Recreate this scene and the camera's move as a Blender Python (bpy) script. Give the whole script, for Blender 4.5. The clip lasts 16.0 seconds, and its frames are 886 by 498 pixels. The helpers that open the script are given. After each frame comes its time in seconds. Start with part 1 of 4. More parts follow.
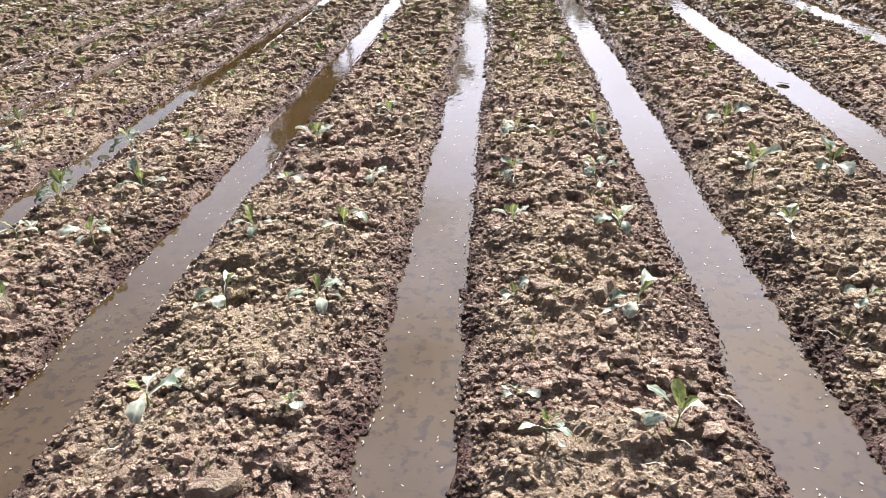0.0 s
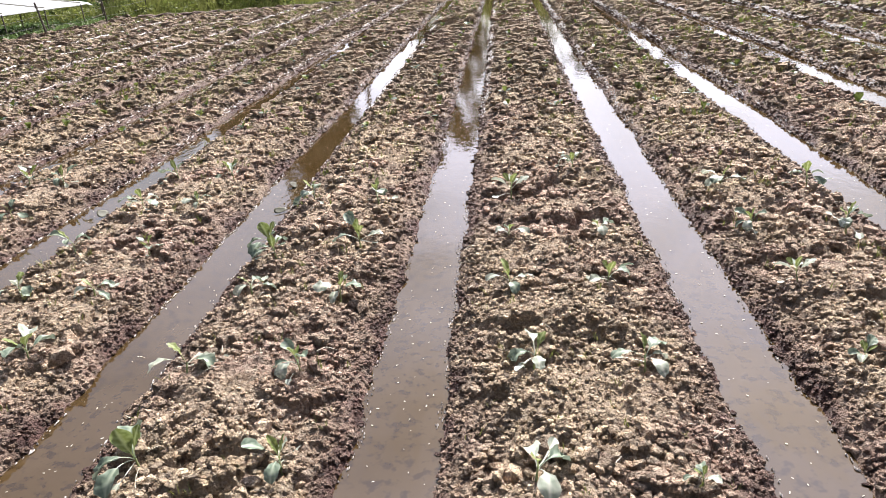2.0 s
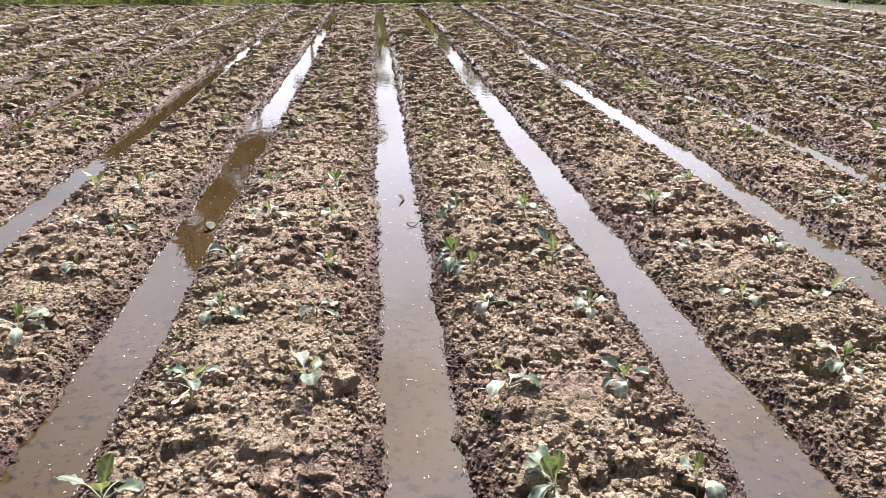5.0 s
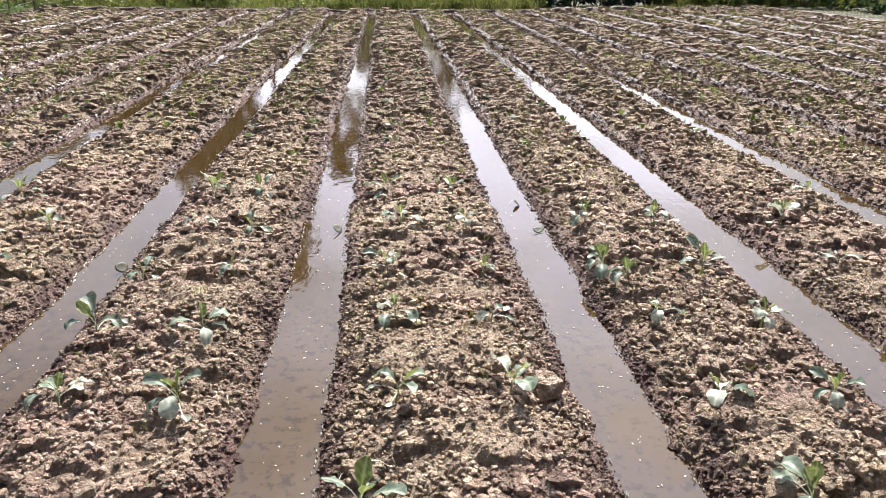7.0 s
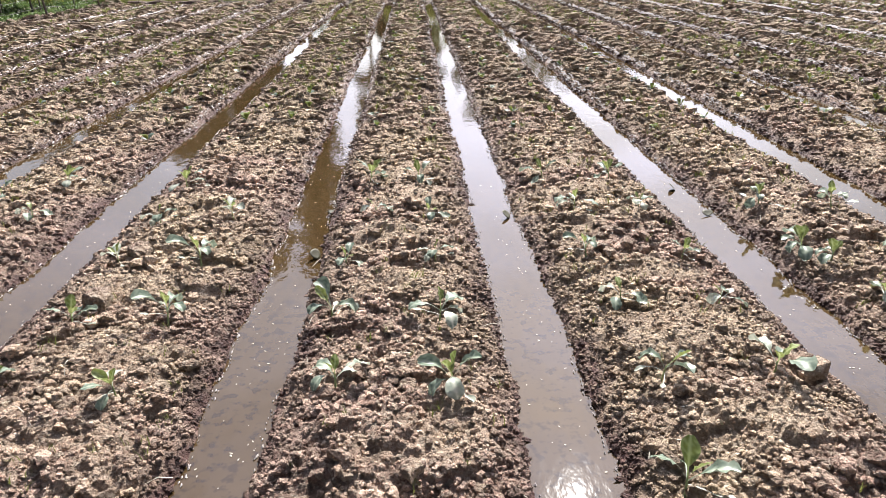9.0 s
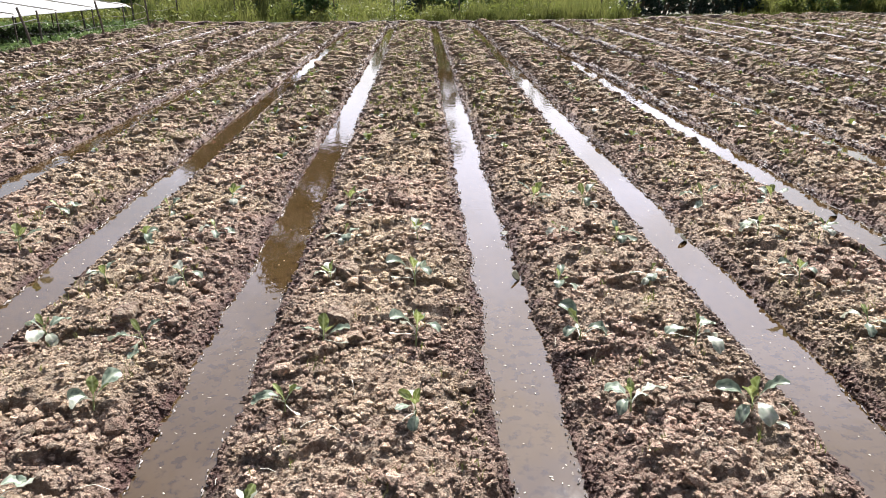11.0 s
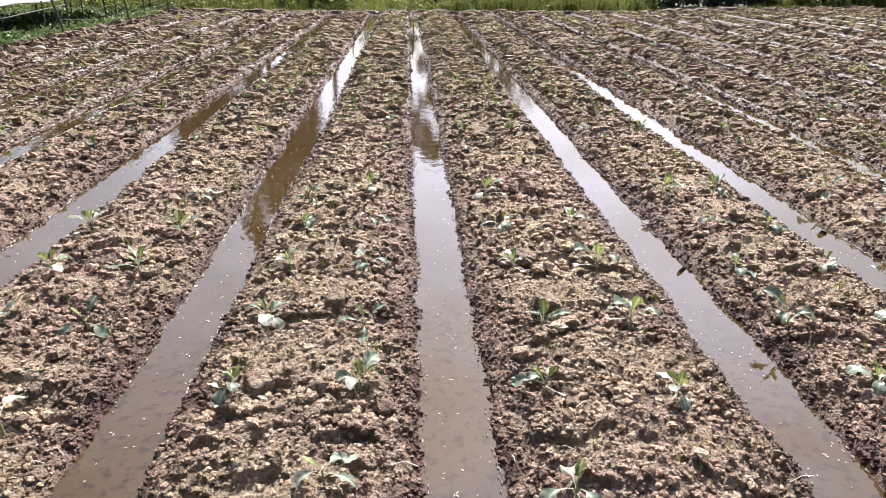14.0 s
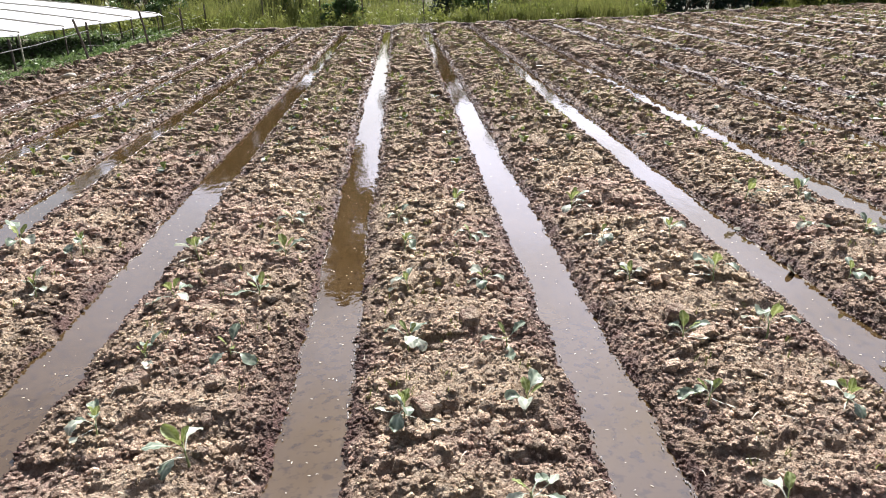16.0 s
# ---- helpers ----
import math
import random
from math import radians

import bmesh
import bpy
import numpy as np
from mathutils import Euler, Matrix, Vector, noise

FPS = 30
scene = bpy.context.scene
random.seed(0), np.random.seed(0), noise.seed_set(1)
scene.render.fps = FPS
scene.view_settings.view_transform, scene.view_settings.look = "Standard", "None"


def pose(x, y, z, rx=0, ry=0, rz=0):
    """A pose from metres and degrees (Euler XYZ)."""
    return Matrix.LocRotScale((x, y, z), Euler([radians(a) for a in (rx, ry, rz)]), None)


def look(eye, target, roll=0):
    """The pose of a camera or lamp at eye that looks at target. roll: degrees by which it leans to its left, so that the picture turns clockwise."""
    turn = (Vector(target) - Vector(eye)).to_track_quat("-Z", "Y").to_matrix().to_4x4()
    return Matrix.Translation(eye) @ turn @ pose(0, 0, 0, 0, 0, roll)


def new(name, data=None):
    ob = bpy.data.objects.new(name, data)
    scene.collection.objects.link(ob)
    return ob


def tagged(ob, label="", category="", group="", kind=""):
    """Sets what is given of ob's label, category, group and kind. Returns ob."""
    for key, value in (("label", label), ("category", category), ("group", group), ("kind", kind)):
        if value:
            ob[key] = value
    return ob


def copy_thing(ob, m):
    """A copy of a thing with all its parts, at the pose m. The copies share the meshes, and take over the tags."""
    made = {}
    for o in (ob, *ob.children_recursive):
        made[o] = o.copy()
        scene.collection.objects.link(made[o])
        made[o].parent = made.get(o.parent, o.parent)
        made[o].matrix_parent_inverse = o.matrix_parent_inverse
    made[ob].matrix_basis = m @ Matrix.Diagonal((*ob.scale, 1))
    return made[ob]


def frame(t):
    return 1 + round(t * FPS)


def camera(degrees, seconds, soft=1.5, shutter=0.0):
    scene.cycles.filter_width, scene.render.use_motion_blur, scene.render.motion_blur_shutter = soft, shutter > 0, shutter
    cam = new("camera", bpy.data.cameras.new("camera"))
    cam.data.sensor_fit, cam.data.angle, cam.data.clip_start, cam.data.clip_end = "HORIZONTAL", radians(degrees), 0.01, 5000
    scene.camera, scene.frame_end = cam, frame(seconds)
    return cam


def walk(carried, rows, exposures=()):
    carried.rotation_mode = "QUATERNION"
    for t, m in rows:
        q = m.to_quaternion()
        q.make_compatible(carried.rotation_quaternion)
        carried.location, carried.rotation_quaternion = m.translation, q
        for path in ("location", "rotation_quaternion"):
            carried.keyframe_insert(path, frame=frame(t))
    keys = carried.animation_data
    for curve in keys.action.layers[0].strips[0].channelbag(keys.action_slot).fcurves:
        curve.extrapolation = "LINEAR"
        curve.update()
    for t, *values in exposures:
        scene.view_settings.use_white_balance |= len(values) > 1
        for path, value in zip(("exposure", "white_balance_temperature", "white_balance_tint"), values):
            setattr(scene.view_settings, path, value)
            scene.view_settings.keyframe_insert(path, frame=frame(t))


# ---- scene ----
cam = camera(65.3, 16.0, 0.85)
PATH = [
    (0, (0.011, 0.134, 1.433), (-0.181, 1.895, 0.504), -4.4),
    (0.5, (-0.265, 0.146, 1.458), (-0.5, 1.948, 0.624), -2.8),
    (1, (-0.568, 0.105, 1.482), (-0.697, 1.925, 0.662), -5.1),
    (1.5, (-0.802, 0.091, 1.498), (-1.024, 1.929, 0.742), -3.3),
    (2, (-1.138, 0.177, 1.477), (-1.339, 1.999, 0.678), -4.7),
    (2.5, (-1.414, 0.216, 1.494), (-1.641, 2.037, 0.699), -3.0),
    (3, (-1.719, 0.199, 1.499), (-1.824, 2.028, 0.697), -2.1),
    (3.2, (-1.841, 0.176, 1.528), (-1.936, 2.005, 0.723), -2.9),
    (5.3, (-2.943, 0.213, 1.571), (-2.762, 2.049, 0.798), 0.1),
    (5.5, (-3.041, 0.202, 1.58), (-2.891, 2.045, 0.817), -0.8),
    (6, (-3.187, 0.193, 1.582), (-3.101, 2.045, 0.832), 0.1),
    (6.5, (-3.355, 0.234, 1.559), (-3.235, 2.085, 0.812), 0.3),
    (7, (-3.53, 0.279, 1.552), (-3.378, 2.118, 0.782), 0.6),
    (7.5, (-3.736, 0.282, 1.532), (-3.601, 2.127, 0.771), 1.4),
    (8, (-3.977, 0.257, 1.573), (-3.846, 2.099, 0.804), -0.4),
    (8.5, (-4.136, 0.24, 1.576), (-4.096, 2.083, 0.8), -0.1),
    (9, (-4.392, 0.305, 1.544), (-4.325, 2.136, 0.743), -1.0),
    (9.5, (-4.655, 0.336, 1.562), (-4.681, 2.174, 0.773), -2.1),
    (9.7, (-4.763, 0.337, 1.559), (-4.763, 2.188, 0.803), -1.7),
    (11.8, (-5.855, 0.344, 1.572), (-5.747, 2.198, 0.829), 1.1),
    (12, (-5.95, 0.326, 1.579), (-5.778, 2.172, 0.829), 1.4),
    (12.5, (-6.12, 0.297, 1.618), (-5.866, 2.134, 0.871), 1.1),
    (13, (-6.222, 0.254, 1.605), (-5.978, 2.091, 0.854), 2.1),
    (13.5, (-6.316, 0.248, 1.604), (-6.169, 2.089, 0.836), 1.7),
    (14, (-6.471, 0.303, 1.577), (-6.379, 2.146, 0.807), 0.4),
    (14.5, (-6.682, 0.375, 1.58), (-6.639, 2.215, 0.798), -2.4),
    (15, (-6.824, 0.394, 1.572), (-6.742, 2.238, 0.802), -1.7),
    (15.5, (-6.982, 0.36, 1.604), (-6.826, 2.202, 0.841), -2.2),
    (16, (-7.078, 0.331, 1.626), (-6.987, 2.185, 0.882), -1.7),
]
walk(cam, [(t, look(eye, target, roll)) for t, eye, target, roll in PATH])

# ---- sky, sun, exposure ----
SUN_AZ, SUN_EL = 15.5, 43.5
scene.view_settings.exposure = 1.15
world = bpy.data.worlds.new("sky")
scene.world = world
world.use_nodes = True
wn, wl = world.node_tree.nodes, world.node_tree.links
sky = wn.new("ShaderNodeTexSky")
sky.sky_type, sky.sun_disc = "NISHITA", False
sky.sun_elevation, sky.sun_rotation = radians(SUN_EL), radians(SUN_AZ)
sky.dust_density, sky.air_density = 2.5, 1.2
coord = wn.new("ShaderNodeTexCoord")
squash = wn.new("ShaderNodeMapping")
squash.inputs["Scale"].default_value = (1.0, 1.0, 2.2)
wl.new(coord.outputs["Generated"], squash.inputs["Vector"])
cloud = wn.new("ShaderNodeTexNoise")
cloud.inputs["Scale"].default_value, cloud.inputs["Detail"].default_value, cloud.inputs["Roughness"].default_value = 2.6, 7.0, 0.55
wl.new(squash.outputs[0], cloud.inputs["Vector"])
cover = wn.new("ShaderNodeMapRange")
cover.inputs["From Min"].default_value, cover.inputs["From Max"].default_value = 0.30, 0.56
wl.new(cloud.outputs["Fac"], cover.inputs["Value"])
cloudy = wn.new("ShaderNodeMix")
cloudy.data_type = "RGBA"
# clouds are brightest round the sun, where they scatter its light forwards
sunward = wn.new("ShaderNodeVectorMath")
sunward.operation = "DOT_PRODUCT"
sunward.inputs[1].default_value = (math.sin(radians(SUN_AZ)) * math.cos(radians(SUN_EL)), math.cos(radians(SUN_AZ)) * math.cos(radians(SUN_EL)), math.sin(radians(SUN_EL)))
wl.new(coord.outputs["Generated"], sunward.inputs[0])
ahead = wn.new("ShaderNodeMath")
ahead.operation, ahead.use_clamp = "MAXIMUM", True
ahead.inputs[1].default_value = 0.0
wl.new(sunward.outputs["Value"], ahead.inputs[0])
glow = wn.new("ShaderNodeMath")
glow.operation = "POWER"
glow.inputs[1].default_value = 4.6
wl.new(ahead.outputs[0], glow.inputs[0])
lit = wn.new("ShaderNodeMix")
lit.data_type = "RGBA"
lit.inputs["A"].default_value, lit.inputs["B"].default_value = (0.55, 0.68, 0.9, 1), (22.6, 22.8, 27.5, 1)
# haze whitens towards the horizon on the sun's side
parts = wn.new("ShaderNodeSeparateXYZ")
wl.new(coord.outputs["Generated"], parts.inputs[0])
low = wn.new("ShaderNodeMapRange")
low.inputs["From Min"].default_value, low.inputs["From Max"].default_value, low.inputs["To Min"].default_value, low.inputs["To Max"].default_value = 0.0, 1.0, 1.0, 0.0
wl.new(parts.outputs["Z"], low.inputs["Value"])
thick = wn.new("ShaderNodeMath")
thick.operation = "POWER"
thick.inputs[1].default_value = 3.0
wl.new(low.outputs[0], thick.inputs[0])
side = wn.new("ShaderNodeMath")
side.operation = "MULTIPLY"
wl.new(thick.outputs[0], side.inputs[0])
wl.new(ahead.outputs[0], side.inputs[1])
total = wn.new("ShaderNodeMath")
total.operation = "ADD"
wl.new(side.outputs[0], total.inputs[0])
wl.new(glow.outputs[0], total.inputs[1])
lit.clamp_factor = False
wl.new(total.outputs[0], lit.inputs["Factor"])
wl.new(lit.outputs["Result"], cloudy.inputs["B"])
wl.new(cover.outputs[0], cloudy.inputs["Factor"])
wl.new(sky.outputs[0], cloudy.inputs["A"])
wn["Background"].inputs[1].default_value = 0.071
wl.new(cloudy.outputs["Result"], wn["Background"].inputs[0])
sun = new("sun", bpy.data.lights.new("sun", "SUN"))
sun.data.energy, sun.data.angle, sun.data.color = 5.0, radians(0.55), (0.99, 0.955, 0.90)
a, e = radians(SUN_AZ), radians(SUN_EL)
sun.matrix_world = look((math.sin(a) * math.cos(e) * 60, math.cos(a) * math.cos(e) * 60, math.sin(e) * 60), (0, 0, 0))

# ---- materials ----


def material(name, rough=0.9, spec=0.3):
    m = bpy.data.materials.new(name)
    m.use_nodes = True
    b = m.node_tree.nodes["Principled BSDF"]
    b.inputs["Roughness"].default_value = rough
    b.inputs["Specular IOR Level"].default_value = spec
    return m, m.node_tree.nodes, m.node_tree.links, b


def ramp(nodes, links, src, stops):
    r = nodes.new("ShaderNodeValToRGB")
    while len(r.color_ramp.elements) < len(stops):
        r.color_ramp.elements.new(0.5)
    for el, (p, c) in zip(r.color_ramp.elements, stops):
        el.position, el.color = p, (*c, 1)
    links.new(src, r.inputs[0])
    return r.outputs[0]


def noise_tex(nodes, links, scale, detail=4.0, rough=0.6, space="Object"):
    c = nodes.new("ShaderNodeTexCoord")
    n = nodes.new("ShaderNodeTexNoise")
    n.inputs["Scale"].default_value, n.inputs["Detail"].default_value, n.inputs["Roughness"].default_value = scale, detail, rough
    links.new(c.outputs[space], n.inputs["Vector"])
    return n


def noise_coord(nodes):
    return nodes.new("ShaderNodeTexCoord").outputs["Object"]


def mixed(nodes, links, fac, a, b):
    m = nodes.new("ShaderNodeMix")
    m.data_type = "RGBA"
    if isinstance(fac, float):
        m.inputs["Factor"].default_value = fac
    else:
        links.new(fac, m.inputs["Factor"])
    for key, v in (("A", a), ("B", b)):
        if isinstance(v, tuple):
            m.inputs[key].default_value = (*v, 1)
        else:
            links.new(v, m.inputs[key])
    return m.outputs["Result"]


def attr(nodes, name):
    n = nodes.new("ShaderNodeAttribute")
    n.attribute_name = name
    return n.outputs["Fac"]


def maprange(nodes, links, src, a, b, c=0.0, d=1.0):
    n = nodes.new("ShaderNodeMapRange")
    for key, v in (("From Min", a), ("From Max", b), ("To Min", c), ("To Max", d)):
        n.inputs[key].default_value = v
    links.new(src, n.inputs["Value"])
    return n.outputs[0]


def bumped(nodes, links, bsdf, src, strength, distance):
    b = nodes.new("ShaderNodeBump")
    b.inputs["Strength"].default_value, b.inputs["Distance"].default_value = strength, distance
    links.new(src, b.inputs["Height"])
    links.new(b.outputs[0], bsdf.inputs["Normal"])


def soil_material(name, piece=""):
    """Dry loam, dark where 'wet' says so (damp soil, the bank's painted shade), green where 'grass' does."""
    m, n, l, b = material(name, 0.95, 0.2)
    big, mid, fine = noise_tex(n, l, 1.15, 3), noise_tex(n, l, 14, 5), noise_tex(n, l, 160, 4, 0.7)
    red = ramp(n, l, mid.outputs["Fac"], [(0.28, (0.18, 0.105, 0.082)), (0.45, (0.36, 0.237, 0.185)), (0.6, (0.56, 0.40, 0.32)), (0.8, (0.32, 0.207, 0.16))])
    tan = ramp(n, l, mid.outputs["Fac"], [(0.28, (0.21, 0.145, 0.095)), (0.45, (0.42, 0.315, 0.21)), (0.6, (0.60, 0.465, 0.325)), (0.8, (0.42, 0.30, 0.20))])
    col = mixed(n, l, maprange(n, l, big.outputs["Fac"], 0.42, 0.58), red, tan)
    col = mixed(n, l, attr(n, "fine"), col, ramp(n, l, mid.outputs["Fac"], [(0.3, (0.50, 0.36, 0.25)), (0.65, (0.66, 0.51, 0.365))]))
    shade = n.new("ShaderNodeHueSaturation")
    l.new(col, shade.inputs["Color"])
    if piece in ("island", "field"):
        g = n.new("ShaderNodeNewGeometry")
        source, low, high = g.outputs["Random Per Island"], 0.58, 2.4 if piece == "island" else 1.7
    else:
        source, low, high = big.outputs["Fac"], 0.85, 1.1
    if piece == "object":
        o = n.new("ShaderNodeObjectInfo")
        source, low, high = o.outputs["Random"], 0.65, 1.15
    l.new(maprange(n, l, source, 0.0, 1.0, low, high), shade.inputs["Value"])
    col = shade.outputs[0]
    # far clods: olive of weedier soil, also dulled for their shaded fronts
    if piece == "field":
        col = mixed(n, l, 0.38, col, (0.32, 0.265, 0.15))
    # crumbs: each its own shade, with gaps between them
    where = noise_coord(n)
    small, large = n.new("ShaderNodeTexVoronoi"), n.new("ShaderNodeTexVoronoi")
    small.inputs["Scale"].default_value, large.inputs["Scale"].default_value = 115.0, 46.0
    l.new(where, small.inputs["Vector"])
    l.new(where, large.inputs["Vector"])
    steps = []
    for tex, weight in ((small, 0.35), (large, 0.9)):
        step = n.new("ShaderNodeMath")
        step.operation = "MULTIPLY"
        step.inputs[1].default_value = weight
        l.new(tex.outputs["Distance"], step.inputs[0])
        steps.append(step.outputs[0])
        tone = n.new("ShaderNodeSeparateColor")
        l.new(tex.outputs["Color"], tone.inputs[0])
        col = mixed(n, l, maprange(n, l, tone.outputs[0], 0.55, 1.0, 0.0, 0.4), col, (0.22, 0.14, 0.11))
        col = mixed(n, l, maprange(n, l, tone.outputs[1], 0.6, 1.0, 0.0, 0.55), col, (0.62, 0.51, 0.40))
    both = n.new("ShaderNodeMath")
    l.new(steps[0], both.inputs[0])
    l.new(steps[1], both.inputs[1])
    deep = n.new("ShaderNodeMath")
    deep.operation = "SUBTRACT"
    l.new(fine.outputs["Fac"], deep.inputs[0])
    l.new(both.outputs[0], deep.inputs[1])
    relief = deep.outputs[0]
    grain = ramp(n, l, fine.outputs["Fac"], [(0.3, (0.55, 0.55, 0.55)), (0.6, (1, 1, 1))])
    mul = n.new("ShaderNodeMix")
    mul.data_type, mul.blend_type = "RGBA", "MULTIPLY"
    mul.inputs["Factor"].default_value = 0.45
    l.new(col, mul.inputs["A"])
    l.new(grain, mul.inputs["B"])
    col = mul.outputs["Result"]
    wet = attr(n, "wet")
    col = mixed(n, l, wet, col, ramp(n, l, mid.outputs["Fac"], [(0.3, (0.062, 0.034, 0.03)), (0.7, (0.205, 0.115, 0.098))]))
    col = mixed(n, l, attr(n, "grass"), col, ramp(n, l, mid.outputs["Fac"], [(0.3, (0.05, 0.058, 0.02)), (0.7, (0.105, 0.088, 0.042))]))
    l.new(col, b.inputs["Base Color"])
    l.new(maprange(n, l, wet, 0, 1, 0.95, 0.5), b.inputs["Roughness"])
    bumped(n, l, b, relief, 1.0, 0.03)
    return m


soil = soil_material("soil")
clod_soil = soil_material("clod_soil", "island")
lump_soil = soil_material("lump_soil", "object")
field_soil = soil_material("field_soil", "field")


def water_material():
    m, n, l, b = material("muddy_water", 0.03, 0.5)
    b.inputs["IOR"].default_value = 1.5
    silt, spots = noise_tex(n, l, 2.2, 4), noise_tex(n, l, 21, 2)
    col = ramp(n, l, silt.outputs["Fac"], [(0.3, (0.048, 0.0285, 0.0105)), (0.7, (0.070, 0.045, 0.022))])
    col = mixed(n, l, maprange(n, l, spots.outputs["Fac"], 0.52, 0.64, 0, 0.7), col, (0.024, 0.014, 0.008))
    l.new(col, b.inputs["Base Color"])
    c = n.new("ShaderNodeTexCoord")
    s = n.new("ShaderNodeMapping")
    s.inputs["Scale"].default_value = (2.0, 1.0, 1.0)
    l.new(c.outputs["Object"], s.inputs["Vector"])
    w = n.new("ShaderNodeTexNoise")
    w.inputs["Scale"].default_value, w.inputs["Detail"].default_value = 9.0, 3.0
    l.new(s.outputs[0], w.inputs["Vector"])
    bumped(n, l, b, w.outputs["Fac"], 0.085, 0.012)
    return m


water_mat = water_material()


def leaf_material(name, low, high, rough=0.45, vein=None, glow=0.35, random="Object"):
    """A leaf that lets some of the sun through."""
    m, n, l, b = material(name, rough, 0.35)
    t = noise_tex(n, l, 18 if vein else 1.2, 3)
    col = ramp(n, l, t.outputs["Fac"], [(0.3, low), (0.7, high)])
    if vein:
        col = mixed(n, l, attr(n, "vein"), col, vein)
    l.new(col, b.inputs["Base Color"])
    tr = n.new("ShaderNodeBsdfTranslucent")
    l.new(col, tr.inputs["Color"])
    mix = n.new("ShaderNodeMixShader")
    mix.inputs[0].default_value = glow
    l.new(b.outputs[0], mix.inputs[1])
    l.new(tr.outputs[0], mix.inputs[2])
    l.new(mix.outputs[0], n["Material Output"].inputs["Surface"])
    return m


cabbage_leaf = leaf_material("cabbage_leaf", (0.085, 0.125, 0.085), (0.20, 0.25, 0.19), 0.36, (0.40, 0.45, 0.34), 0.25)
young_leaf = leaf_material("young_leaf", (0.11, 0.15, 0.035), (0.22, 0.25, 0.07), 0.45, (0.42, 0.48, 0.22), 0.32)
old_leaf = leaf_material("old_leaf", (0.25, 0.30, 0.23), (0.42, 0.46, 0.37), 0.4, (0.66, 0.66, 0.56), 0.3)
dead_leaf = leaf_material("dead_leaf", (0.03, 0.028, 0.015), (0.08, 0.075, 0.04), 0.6, None, 0.05)
weed_leaf = leaf_material("weed_leaf", (0.15, 0.19, 0.04), (0.27, 0.29, 0.08), 0.6)
reed_leaf = leaf_material("reed_leaf", (0.06, 0.08, 0.022), (0.29, 0.30, 0.095), 0.6, None, 0.45)
bush_leaf = leaf_material("bush_leaf", (0.045, 0.085, 0.028), (0.125, 0.19, 0.065), 0.5)
# darker, bluer bush leaf: tree shade put into the colour
shade_tint_leaf = leaf_material("shade_tint_leaf", (0.02, 0.04, 0.028), (0.055, 0.085, 0.06), 0.5, None, 0.08)
crop_leaf = leaf_material("crop_leaf", (0.08, 0.14, 0.04), (0.18, 0.25, 0.09), 0.5)
tree_leaf = leaf_material("tree_leaf", (0.03, 0.05, 0.012), (0.07, 0.09, 0.025), 0.5, None, 0.2)


def plain(name, low, high, scale, rough=0.85, spec=0.3, bump=0.3, distance=0.004):
    m, n, l, b = material(name, rough, spec)
    t = noise_tex(n, l, scale, 5)
    l.new(ramp(n, l, t.outputs["Fac"], [(0.3, low), (0.7, high)]), b.inputs["Base Color"])
    bumped(n, l, b, t.outputs["Fac"], bump, distance)
    return m


stem_mat = plain("stem", (0.22, 0.28, 0.12), (0.36, 0.40, 0.2), 60)
bark = plain("bark", (0.10, 0.075, 0.05), (0.22, 0.18, 0.14), 5)
post_wood = plain("weathered_wood", (0.07, 0.058, 0.048), (0.17, 0.145, 0.12), 12)
pale_pole = plain("pale_pole", (0.42, 0.38, 0.30), (0.60, 0.55, 0.46), 9)
film_mat = plain("white_film", (0.32, 0.32, 0.33), (0.46, 0.46, 0.46), 1.6, 0.5, 0.5, 0.5, 0.03)
# pale flakes that stand in for sun glints on the wet furrow edges
crust_glint_mat = plain("foam", (0.30, 0.26, 0.24), (0.66, 0.61, 0.58), 30, 0.45)
chaff_mat = plain("chaff", (0.45, 0.40, 0.31), (0.78, 0.73, 0.62), 40)
wire_mat = plain("wire", (0.12, 0.115, 0.10), (0.22, 0.21, 0.19), 20, 0.5, 0.5)
rock_mat = plain("pale_rock", (0.40, 0.36, 0.29), (0.62, 0.57, 0.48), 9)

# ---- mesh helpers ----
rng = np.random.default_rng(7)


def mesh_of(name, verts, tris, mat, smooth=False):
    """A mesh from arrays of points and of triangles (or quads)."""
    verts, tris = np.asarray(verts, np.float32), np.asarray(tris, np.int32)
    me = bpy.data.meshes.new(name)
    k = tris.shape[1]
    me.vertices.add(len(verts))
    me.vertices.foreach_set("co", verts.ravel())
    me.loops.add(tris.size)
    me.loops.foreach_set("vertex_index", tris.ravel())
    me.polygons.add(len(tris))
    me.polygons.foreach_set("loop_start", np.arange(0, tris.size, k, dtype=np.int32))
    me.polygons.foreach_set("use_smooth", np.full(len(tris), smooth))
    me.materials.append(mat)
    me.update()
    return me


def add_attr(me, name, values):
    at = me.attributes.new(name, "FLOAT", "POINT")
    at.data.foreach_set("value", np.asarray(values, np.float32))


def part(name, me, parent, label=""):
    ob = new(name, me)
    ob.parent = parent
    return tagged(ob, label)


def hashed(ix, iy, seed):
    n = (ix.astype(np.int64) * 374761393 + iy.astype(np.int64) * 668265263 + seed * 1274126177) & 0xFFFFFFFF
    n = ((n ^ (n >> 13)) * 1274126177) & 0xFFFFFFFF
    n = ((n ^ (n >> 16)) * 2246822519) & 0xFFFFFFFF
    return ((n ^ (n >> 15)) & 0xFFFFFF) / float(0xFFFFFF)


